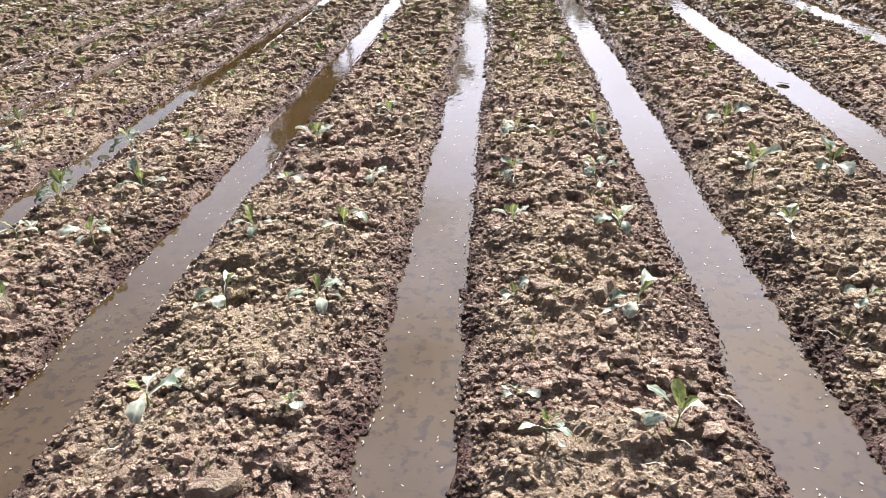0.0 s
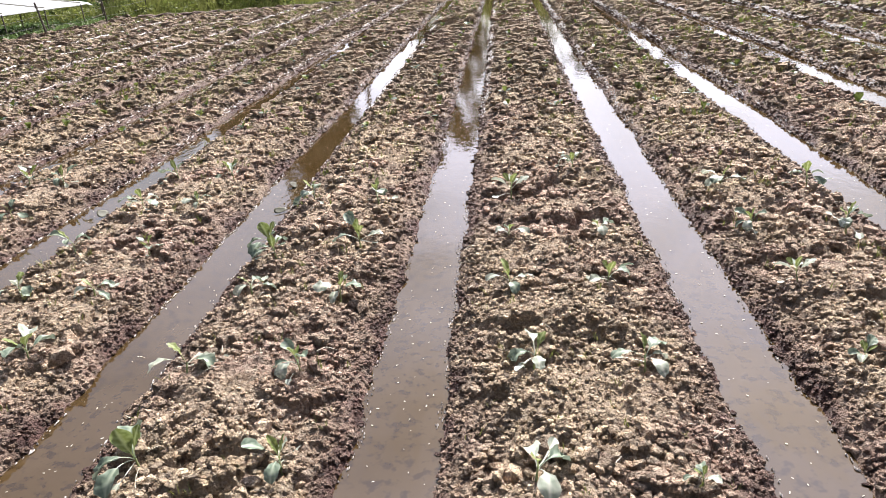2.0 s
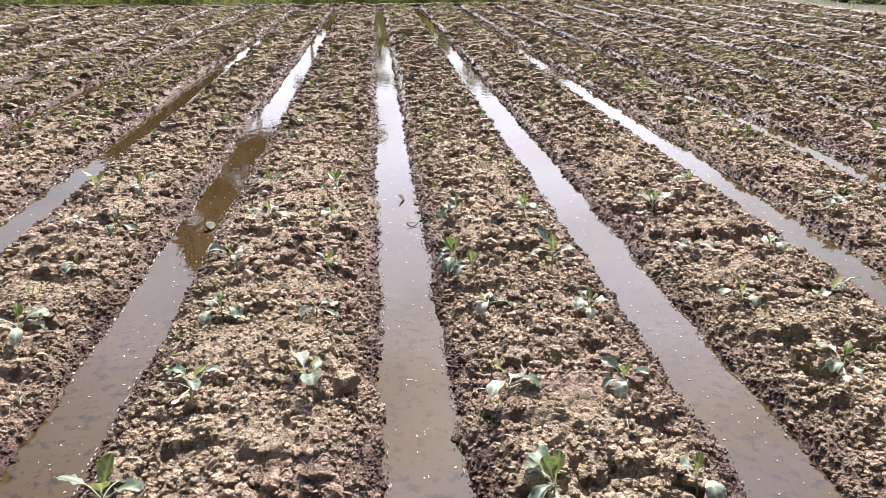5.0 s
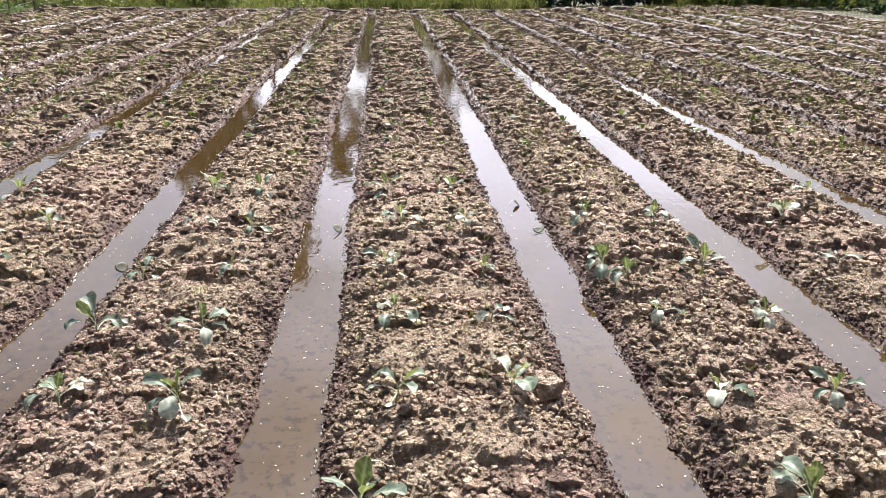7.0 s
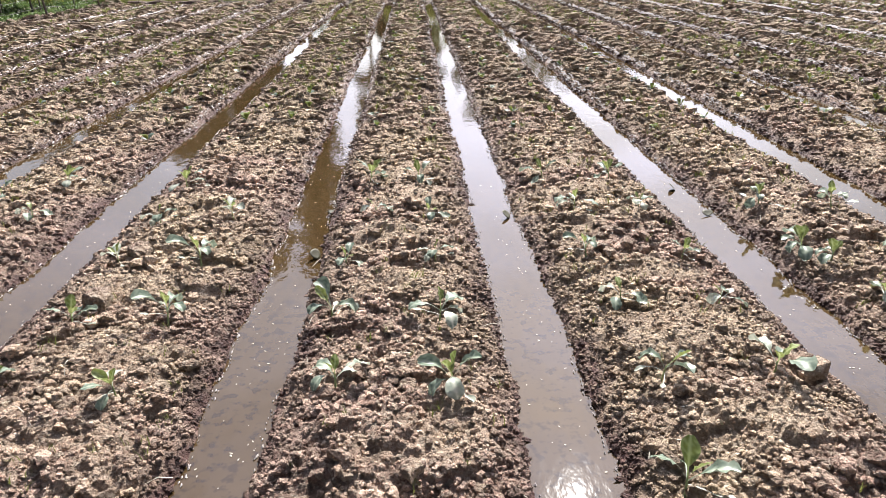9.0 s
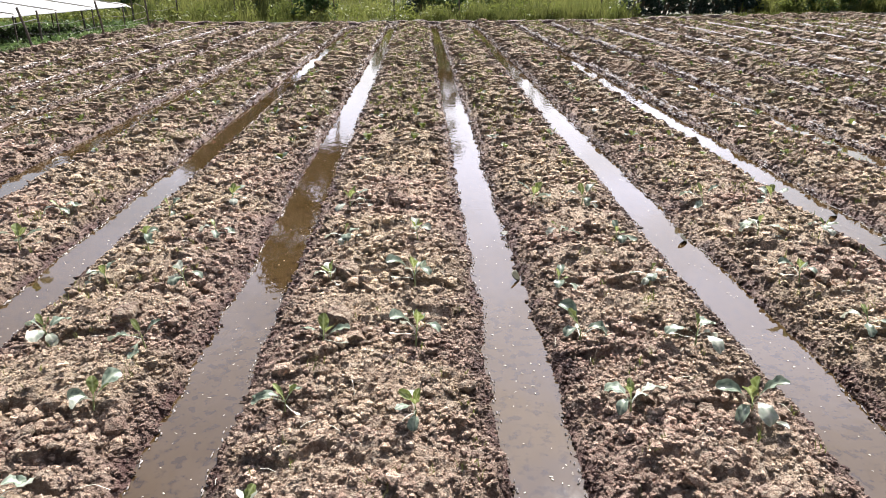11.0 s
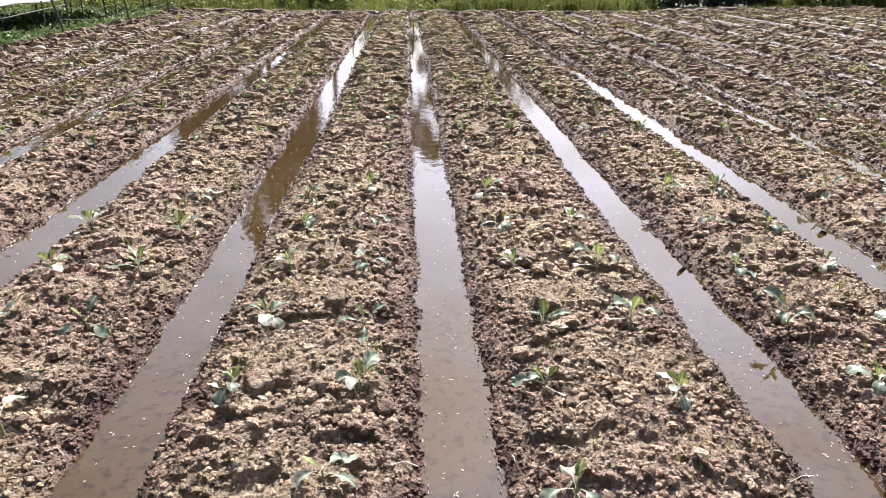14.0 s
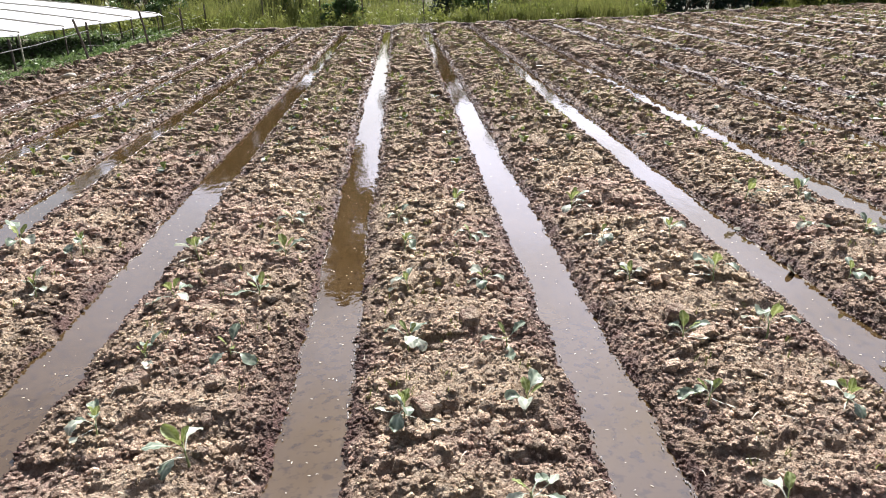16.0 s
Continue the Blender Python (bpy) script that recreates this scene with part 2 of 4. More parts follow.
def smooth_noise(x, y, seed):
    """Value noise from -1 to 1 on a unit lattice."""
    ix, iy = np.floor(x), np.floor(y)
    fx, fy = x - ix, y - iy
    fx, fy = fx * fx * (3 - 2 * fx), fy * fy * (3 - 2 * fy)
    a, b, c, d = hashed(ix, iy, seed), hashed(ix + 1, iy, seed), hashed(ix, iy + 1, seed), hashed(ix + 1, iy + 1, seed)
    return 2 * ((a * (1 - fx) + b * fx) * (1 - fy) + (c * (1 - fx) + d * fx) * fy) - 1


def facets(x, y, seed, tilt):
    """Broken ground: each cell has its own height (-0.5 to 0.5) and slope."""
    ix, iy = np.floor(x), np.floor(y)
    best, out = np.full(x.shape, 9.0), np.zeros(x.shape)
    for di in (-1, 0, 1):
        for dj in (-1, 0, 1):
            cx, cy = ix + di, iy + dj
            dx, dy = x - cx - hashed(cx, cy, seed), y - cy - hashed(cx, cy, seed + 1)
            d = dx * dx + dy * dy
            near = d < best
            best = np.where(near, d, best)
            h, tx, ty = hashed(cx, cy, seed + 2), hashed(cx, cy, seed + 3) - 0.5, hashed(cx, cy, seed + 4) - 0.5
            out = np.where(near, h - 0.5 + tilt * (dx * tx + dy * ty) - 0.5 * d, out)
    return out


# ---- the ground: beds, furrows, margins, one sheet ----
PITCH, FIRST = 1.2, -0.3
WEST, EAST, NEAR, FAR = -13.15, 11.0, 0.7, 23.2
SHIFT = {-8: -0.02, -7: 0.0, -6: 0.03, -5: -0.005, -4: 0.05, -3: -0.01, -2: 0.02, -1: -0.03, 0: 0.01, 1: -0.045, 2: -0.05}
HALF = {-8: 0.145, -7: 0.15, -6: 0.14, -5: 0.14, -4: 0.135, -3: 0.14, -2: 0.145, -1: 0.145, 0: 0.142, 1: 0.14, 2: 0.15}


def far_end(x):
    return FAR + np.clip(x, 0, 9) * 0.4


def lookup(k, table, default):
    out = np.full(k.shape, default)
    for key, v in table.items():
        out = np.where(k == key, v, out)
    return out


def bank(x, y):
    """Distance outwards from the water's edge (negative in the furrow), and the half width there."""
    k = np.round((x - FIRST) / PITCH)
    mid = -0.012 + lookup(k, SHIFT, 0.0) + 0.012 * smooth_noise(y * 0.9 + k * 7.3, k * 3.1, 11) + 0.008 * smooth_noise(y * 3.7, k * 5.7, 12)
    half = lookup(k, HALF, 0.17)
    half = half - 0.002 + 0.016 * smooth_noise(x * 3 + y * 4.5, y * 2.0 - x, 13) + 0.012 * smooth_noise(x * 9, y * 15.0, 14)
    return np.abs(x - FIRST - PITCH * k - mid) - half, half


def pits(x, y):
    """Planting hollows in step across the beds (1), with humps of raked soil between them (-1)."""
    u = (y - 2.43) / 0.605 * 2 * math.pi + 0.8 * smooth_noise(x * 0.8, y * 0.3, 15)
    return np.cos(u + 0.45 * np.sin(u))


def fine_cover(x, y):
    """Where the humps carry fine pale dust instead of crumbs."""
    d, _ = bank(x, y)
    f = -pits(x, y) * 0.9 + 0.7 * smooth_noise(x * 3.1, y * 3.4, 23) + 0.35 * smooth_noise(x * 11, y * 11, 24)
    return 0.8 * np.clip((f - 0.35) / 0.9, 0, 1) * np.clip((d - 0.12) / 0.1, 0, 1) * np.clip((9 - y) / 4, 0, 1) * (y > NEAR)


def ground_height(x, y, rough=True):
    """Height, wetness and grass cover at each place."""
    d, half = bank(x, y)
    out = np.maximum(d, 0)
    z = (1 - 0.35 * np.clip((x - 1.4) / 0.5, 0, 1) - 0.3 * np.clip((-9.2 - x) / 0.5, 0, 1)) * (0.024 * (1 - np.exp(-out / 0.02)) + 0.052 * (1 - np.exp(-out / 0.15))) + 0.026 * np.clip(out / 0.4, 0, 1)
    z = np.where(d < 0, -0.07 * (1 - (1 + d / half) ** 2), z)
    top = np.clip(out / 0.16, 0, 1)
    z = z - top * (0.019 * pits(x, y) * (0.75 + 0.5 * smooth_noise(x * 1.3, y * 0.9, 25)) + 0.014 * smooth_noise(x * 2.2, y * 2.2, 16))
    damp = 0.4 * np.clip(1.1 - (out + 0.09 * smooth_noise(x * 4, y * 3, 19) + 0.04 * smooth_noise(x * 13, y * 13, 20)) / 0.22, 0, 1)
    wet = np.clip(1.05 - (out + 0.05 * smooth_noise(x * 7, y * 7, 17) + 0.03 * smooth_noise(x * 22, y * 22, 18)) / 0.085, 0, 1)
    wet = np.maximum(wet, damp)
    if rough:
        live = np.clip(out / 0.05, 0, 1)
        calm = 1 - 0.35 * fine_cover(x, y)
        r = calm * (0.043 * facets(x / 0.2, y / 0.13, 21, 1.3) * top + 0.022 * facets(x / 0.065, y / 0.055, 31, 1.4))
        r = r + 0.008 * facets(x / 0.026, y / 0.026, 41, 1.2) + 0.003 * smooth_noise(x / 0.02, y / 0.02, 51)
        z = z + live * r
    # margins: headland behind, bund and verge ahead, tracks at both sides
    far = far_end(x)
    inside = np.clip((x - WEST) / 0.25, 0, 1) * np.clip((EAST - x) / 0.3, 0, 1) * np.clip((y - NEAR) / 0.2, 0, 1) * np.clip((far - y) / 0.12, 0, 1)
    west_bund = 0.09 * np.exp(-((x - WEST + 0.25) / 0.2) ** 2) * (y < far)
    flat = 0.05 + 0.02 * facets(x / 0.16, y / 0.16, 63, 1.2) + 0.03 * smooth_noise(x * 0.7, y * 0.7, 61) + 0.015 * smooth_noise(x * 4, y * 4, 62) + west_bund
    z = inside * z + (1 - inside) * flat
    grass = np.maximum(np.clip((y - far + 0.1) / 0.3, 0, 1), np.maximum(np.clip((WEST - 0.3 - x) / 0.7 + 0.5 * smooth_noise(x * 3, y * 2, 65), 0, 1) * (x < WEST), np.clip((x - EAST) / 0.3, 0, 1)))
    wet = wet * inside + (1 - inside) * np.where(x < WEST + 0.3, 0.45 + 0.4 * smooth_noise(x * 5, y * 3, 64), 0.6)
    return z, wet, grass


def build_ground():
    steps = []
    v = 13.5
    while v < 700:
        steps.append(v)
        v += max(0.12, (v - 13) * 0.14)
    steps = np.array(steps)
    xs = np.concatenate([-(steps[::-1] + 3.0), np.arange(-16.4, -9.6, 0.08), np.arange(-9.6, 2.1, 0.019), np.arange(2.1, 13.4, 0.08), steps])
    ys = [1.05]
    while ys[-1] < 4.3:
        ys.append(ys[-1] * 1.0085)
    while ys[-1] < 29:
        ys.append(ys[-1] * 1.014)
    while ys[-1] < 900:
        ys.append(ys[-1] * 1.06)
    ys = np.concatenate([[-300, -60, -15, -4, -1.5, -0.5], np.arange(0, 1.04, 0.1), ys])
    X, Y = np.meshgrid(xs, ys)
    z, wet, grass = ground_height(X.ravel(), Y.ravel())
    n, m = len(xs), len(ys)
    i = (np.arange(m - 1)[:, None] * n + np.arange(n - 1)[None]).ravel()
    me = mesh_of("ground", np.stack([X.ravel(), Y.ravel(), z], 1), np.stack([i, i + 1, i + n + 1, i + n], 1), soil)
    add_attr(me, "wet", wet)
    add_attr(me, "grass", grass)
    add_attr(me, "fine", fine_cover(X.ravel(), Y.ravel()))
    return tagged(new("ground", me), "cloddy brown loam raised in beds between flooded furrows", "ground", kind="structure")


ground = build_ground()


def build_water(k, index):
    """The sheet of water in one furrow, ending at the field's ends."""
    x = FIRST + PITCH * k
    ys = np.arange(NEAR + 0.1, float(far_end(np.array(x))) - 0.15, 0.25)
    w = 0.27
    verts = [(x + sx * w, y, 0.0) for y in ys for sx in (-1, -0.33, 0.33, 1)]
    quads = [(4 * j + i, 4 * j + i + 1, 4 * j + i + 5, 4 * j + i + 4) for j in range(len(ys) - 1) for i in range(3)]
    tagged(new("water_%d" % index, mesh_of("water", verts, quads, water_mat)), "shallow muddy irrigation water standing in a furrow", "water", kind="structure")


for index, k in enumerate(range(-10, 10)):
    build_water(k, index + 1)

# ---- clods ----


def ico(sub):
    bm = bmesh.new()
    bmesh.ops.create_icosphere(bm, subdivisions=sub, radius=1)
    v = np.array([p.co for p in bm.verts])
    bm.faces.ensure_lookup_table()
    f = np.array([[p.index for p in face.verts] for face in bm.faces])
    bm.free()
    return v, f


def clod_shapes(sub, count, seed):
    """Angular lumps: spheres cut flat by a few random planes."""
    r = np.random.default_rng(seed)
    v, f = ico(sub)
    shapes = []
    for _ in range(count):
        p = v * r.uniform(0.85, 1.15, (len(v), 1))
        for _ in range(7):
            nrm = r.normal(size=3)
            nrm /= np.linalg.norm(nrm)
            cut = r.uniform(0.45, 0.8)
            over = np.maximum(p @ nrm - cut, 0)
            p = p - over[:, None] * nrm
        shapes.append(p * np.array([1, r.uniform(0.65, 1.0), r.uniform(0.45, 0.75)]))
    return shapes, f


def turned(az, tilt, tilt_dir):
    """Rotation matrices: a turn about z, then a lean."""
    ca, sa = np.cos(az), np.sin(az)
    rz = np.zeros((len(az), 3, 3))
    rz[:, 0, 0], rz[:, 0, 1], rz[:, 1, 0], rz[:, 1, 1], rz[:, 2, 2] = ca, -sa, sa, ca, 1
    ux, uy = np.cos(tilt_dir), np.sin(tilt_dir)
    c, s = np.cos(tilt), np.sin(tilt)
    rt = np.zeros_like(rz)
    rt[:, 0, 0], rt[:, 0, 1], rt[:, 0, 2] = c + ux * ux * (1 - c), ux * uy * (1 - c), uy * s
    rt[:, 1, 0], rt[:, 1, 1], rt[:, 1, 2] = ux * uy * (1 - c), c + uy * uy * (1 - c), -ux * s
    rt[:, 2, 0], rt[:, 2, 1], rt[:, 2, 2] = -uy * s, ux * s, c
    return rt @ rz


def scatter(x0, x1, y0, y1, per_m2):
    n = int((x1 - x0) * (y1 - y0) * per_m2)
    return rng.uniform(x0, x1, n), rng.uniform(y0, y1, n)


def chunk_shapes(count, seed):
    """Crumbs with flat broken sides: blocks with their corners pushed about."""
    r = np.random.default_rng(seed)
    c = np.array([(x, y, z) for x in (-1, 1) for y in (-1, 1) for z in (-1, 1)], float) * 0.7
    f = np.array([(0, 1, 3, 2), (4, 6, 7, 5), (0, 4, 5, 1), (2, 3, 7, 6), (1, 5, 7, 3)])
    c = c * np.where(c[:, 2:] > 0, np.array([[0.86, 0.86, 1.0]]), np.array([[1.12, 1.12, 1.0]]))
    return [(c + r.uniform(-0.3, 0.3, c.shape)) * np.array([1.35, r.uniform(0.7, 1.0), r.uniform(0.42, 0.85)]) for _ in range(count)], f


def crumb_shapes(count, seed):
    """Rounded crumbs: a skewed foot, a smaller shoulder and a blunt top."""
    r = np.random.default_rng(seed)
    out = []
    for _ in range(count):
        a = np.arange(4) * math.pi / 2 + r.uniform(-0.45, 0.45, 4)
        b = a + 0.75 + r.uniform(-0.3, 0.3, 4)
        foot = np.stack([np.cos(a), np.sin(a), np.full(4, -0.55)], 1) * r.uniform(0.85, 1.2, (4, 1))
        rim = np.stack([np.cos(b) * 0.95, np.sin(b) * 0.95, r.uniform(0.22, 0.48, 4)], 1) * r.uniform(0.8, 1.15, (4, 1))
        tip = np.array([[r.uniform(-0.35, 0.35), r.uniform(-0.35, 0.35), r.uniform(0.42, 0.6)]])
        out.append(np.concatenate([foot, rim, tip]) * np.array([1.2, r.uniform(0.7, 1.0), r.uniform(0.6, 1.15)]))
    f = [(i, (i + 1) % 4, 4 + i) for i in range(4)] + [((i + 1) % 4, 4 + (i + 1) % 4, 4 + i) for i in range(4)] + [(4 + i, 4 + (i + 1) % 4, 8) for i in range(4)]
    return out, np.array(f)


def build_clods():
    sets = []
    for x0, x1, y0, y1, dens, r0, r1 in ((-9.6, 2.2, 1.25, 3.4, 3800, 0.0050, 0.0172), (-10.5, 4, 3.4, 6.5, 900, 0.0095, 0.0315), (-13.7, 8, 6.5, 12, 360, 0.013, 0.045), (-14.0, 10.6, 12, 26.8, 160, 0.021, 0.068),
                                         (-9.6, 3, 1.25, 6.5, 30, 0.018, 0.042)):
        x, y = scatter(x0, x1, y0, y1, dens)
        d, _ = bank(x, y)
        d = np.where(x < WEST, 0.3, d)
        keep = (d > -0.006) & (smooth_noise(x * 2.6, y * 2.6, 71) + 0.6 * smooth_noise(x * 8, y * 8, 72) + rng.uniform(-0.3, 0.6, len(x)) > np.where(d < 0.14, -1.2, -0.9)) & (y < far_end(x) - 0.1)
        keep &= fine_cover(x, y) < rng.uniform(0.3, 2.0, len(x))
        x, y, d = x[keep], y[keep], d[keep]
        r = r0 + (r1 - r0) * rng.uniform(0, 1, len(x)) ** 2.1
        r = r * (1 - 0.5 * fine_cover(x, y)) * (1.0 + 0.3 * np.clip(pits(x, y), 0, 1) * (d > 0.12))
        r = np.where(d < 0.09, np.minimum(r, rng.uniform(0.006, 0.012, len(x)) + y * 0.0008), r)
        sets.append((x, y, r))
    x, y, r = (np.concatenate(c) for c in zip(*sets))
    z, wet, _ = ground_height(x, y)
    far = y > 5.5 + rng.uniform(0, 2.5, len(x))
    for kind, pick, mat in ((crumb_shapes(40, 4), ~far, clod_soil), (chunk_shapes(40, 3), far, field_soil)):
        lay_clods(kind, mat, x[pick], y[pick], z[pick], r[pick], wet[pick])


def lay_clods(kind, mat, x, y, z, r, wet):
    shapes, f = kind
    n, k = len(x), len(shapes[0])
    base = np.stack(shapes)[rng.integers(0, 40, n)] * r[:, None, None]
    base[:, :, 2] *= np.clip(1.05 - y * 0.02, 0.7, 1.0)[:, None]
    base[:, :, 0] *= np.clip(0.85 + y * 0.05, 1.0, 1.6)[:, None]
    rot = turned(rng.normal(0, 1, n) * np.clip(1.6 - y * 0.12, 0.3, 1.4), rng.normal(0, 0.26, n), rng.uniform(0, 6.28, n))
    v = np.einsum("nij,nkj->nki", rot, base) + np.stack([x, y, z + r * rng.uniform(0.15, 0.6, n)], 1)[:, None]
    faces = f[None] + (np.arange(n) * k)[:, None, None]
    me = mesh_of("clod_litter", v.reshape(-1, 3), faces.reshape(-1, f.shape[1]), mat)
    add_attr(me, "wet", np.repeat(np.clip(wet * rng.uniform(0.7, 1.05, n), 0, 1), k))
    add_attr(me, "fine", np.repeat(0.8 * fine_cover(x, y), k))
    tagged(new("clod_litter", me), "small broken clods of dry and wet loam on the beds", "clods", kind="stuff")


build_clods()

# lumps that stand out singly: place, radius, turn
LUMPS = [(0.42, 3.57, 0.085, 10), (0.32, 2.29, 0.075, 40), (0.13, 2.34, 0.08, 100), (0.20, 2.93, 0.085, 20), (0.38, 2.77, 0.045, 75), (-0.90, 2.96, 0.05, 15),
         (-1.0, 2.93, 0.055, 60), (-0.91, 1.75, 0.05, 0), (-0.76, 1.37, 0.07, 33), (-2.0, 2.94, 0.07, 95), (0.14, 3.63, 0.07, 120), (-1.91, 2.51, 0.06, 5),
         (-1.93, 1.71, 0.05, 70), (-2.95, 2.81, 0.035, 20), (-4.34, 3.08, 0.065, 45), (-4.44, 1.95, 0.055, 80), (-4.49, 2.49, 0.045, 10), (-2.29, 2.51, 0.08, 100)]
SLABS = [(-5.29, 2.63, 0.07, 30), (-7.05, 2.55, 0.085, 85), (-5.85, 3.15, 0.095, 95), (-8.23, 2.77, 0.075, 20), (-6.82, 3.21, 0.075, 80), (-5.64, 2.35, 0.055, 0),
         (-6.98, 3.85, 0.06, 15), (-5.89, 2.39, 0.05, 60), (-9.12, 3.92, 0.10, 90), (-6.97, 2.30, 0.04, 45), (-5.86, 3.71, 0.09, 95), (-7.90, 2.78, 0.055, 85),
         (-5.44, 2.62, 0.055, 12), (-4.45, 2.41, 0.05, 33), (-6.83, 2.34, 0.04, 71), (-4.80, 1.86, 0.06, 25), (-6.93, 3.74, 0.05, 55), (-4.34, 2.53, 0.045, 5)]


def slab_mesh(seed):
    """A broken plate of crust: an uneven outline, steep sides and a flat top with a worn rim."""
    r = random.Random(seed)
    n = 11
    out = [(a, r.uniform(0.6, 1.2)) for a in (j / n * 2 * math.pi + r.uniform(-0.15, 0.15) for j in range(n))]
    v = []
    for scale, z in ((1.05, -0.45), (1.0, 0.22), (0.9, 0.36), (0.45, 0.40)):
        v += [(math.cos(a) * q * scale * 0.065, math.sin(a) * q * scale * 0.04 * r.uniform(0.93, 1.07), (z + r.uniform(-0.06, 0.06)) * 0.05) for a, q in out]
    v.append((0, 0, 0.019))
    tris = []
    for i in range(3):
        for j in range(n):
            a, b = i * n + j, i * n + (j + 1) % n
            tris += [(a, b, b + n), (a, b + n, a + n)]
    tris += [(3 * n + j, 3 * n + (j + 1) % n, 4 * n) for j in range(n)]
    return mesh_of("clod", v, tris, lump_soil)


def build_lumps():
    shapes, f = clod_shapes(2, 12, 5)
    meshes = [mesh_of("clod", s * 0.05, f, lump_soil) for s in shapes]
    plates = [slab_mesh(s) for s in range(8)]
    rows = [(x, y, r, radians(t)) for x, y, r, t in LUMPS + SLABS]
    x, y = scatter(-9.0, 1.6, 1.4, 4.6, 10)
    d, _ = bank(x, y)
    for px, py, pd in zip(x, y, d):
        if pd > 0.1 and len(rows) < 296:
            rows.append((px, py, 0.018 + 0.03 * random.random() ** 2, random.random() * 6.28))
    p = np.array([row[:2] for row in rows])
    z, _, _ = ground_height(p[:, 0], p[:, 1], False)
    for i, (row, h) in enumerate(zip(rows, z)):
        flat = i < len(LUMPS) + len(SLABS) and i % 3 or i % 2
        ob = part("clod", plates[i % 8] if flat else meshes[i % 12], ground)
        r = row[2] * (0.78 if flat else 0.7)
        ob.matrix_basis = pose(row[0], row[1], h + r * 0.28, random.uniform(-14, 14), random.uniform(-14, 14), math.degrees(row[3])) @ Matrix.Diagonal((r * 20, r * 20, r * 16, 1))


build_lumps()


def build_shore_clods():
    """Dark wet clods that have slid into the edge of the water."""
    shapes, f = clod_shapes(1, 6, 8)
    meshes = []
    for s in shapes:
        me = mesh_of("wet_clod", s * 0.05, f, lump_soil)
        add_attr(me, "wet", np.ones(len(s)))
        meshes.append(me)
    for i in range(150):
        k, side, y = random.randrange(-8, 2), random.choice((-1, 1, 1)), 1.5 + 6.5 * random.random() ** 1.3
        xa = FIRST + PITCH * k + side * np.linspace(0.03, 0.26, 47)
        d, _ = bank(xa, np.full(47, y))
        ob = part("wet_clod", meshes[i % 6], ground)
        r = random.uniform(0.008, 0.02) + 0.0015 * y
        ob.matrix_basis = pose(float(xa[int(np.argmin(np.abs(d + 0.008)))]), y, r * 0.15, random.uniform(-15, 15), random.uniform(-15, 15), random.uniform(0, 360)) @ Matrix.Diagonal((r * 26, r * 20, r * 16, 1))


build_shore_clods()

# ---- pale crust and painted glints at the water's edge, chaff on the water ----


def build_crust_glints():
    """Pale crust and painted sun glints in a broken line along both furrow edges."""
    base = np.array([(-1, 0, 0), (0, -1, 0), (1, 0, 0), (0, 1, 0), (0, 0, 1.0)])
    f = np.array([(0, 1, 4), (1, 2, 4), (2, 3, 4), (3, 0, 4)])
    vs = []
    for k in range(-10, 10):
        for side in (-1, 1):
            y = NEAR + 0.5 + np.cumsum(rng.exponential(1 / 48, 1200))
            y = y[y < 22.8]
            far = np.clip((y - 4.5) / 3, 0, 1)
            y, far = (c[smooth_noise(y * 1.3, np.full(len(y), k * 3.3 + side), 81) > -0.25 - 0.35 * far] for c in (y, far))
            n = len(y)
            xa = FIRST + PITCH * k + side * np.linspace(0.03, 0.26, 47)
            d, _ = bank(np.tile(xa, (n, 1)), np.repeat(y[:, None], 47, 1))
            outer = (k >= -2 and side > 0) or (k <= -3 and side < 0)
            crust = 0.045 if outer else 0.012
            x = xa[np.argmin(np.abs(d - crust * far[:, None] + 0.015 * (1 - far[:, None])), 1)] + rng.normal(0, 1, n) * (0.005 + 0.016 * far)
            r = rng.uniform(0.0010, 0.0032, n) * (1.15 + y * 0.11) * (1 + (0.9 if side > 0 else 0.1) * far * outer)
            size = np.stack([r, r * (1 + rng.uniform(0, 1.5, n) * (1 + y * 0.3)), 0.002 + r * 0.9], 1)
            z, _, _ = ground_height(x, y, False)
            vs.append((base[None] * size[:, None] + np.stack([x, y, np.maximum(z, -0.002) + 0.005 + (0.018 if side > 0 else 0.010) * far], 1)[:, None]).reshape(-1, 3))
    v = np.concatenate(vs)
    fs = (f[None] + (np.arange(len(v) // 5) * 5)[:, None, None]).reshape(-1, 3)
    tagged(new("foam", mesh_of("foam", v, fs, crust_glint_mat)), "pale crust and modelled sun glints along the furrow edges", "foam", kind="stuff")


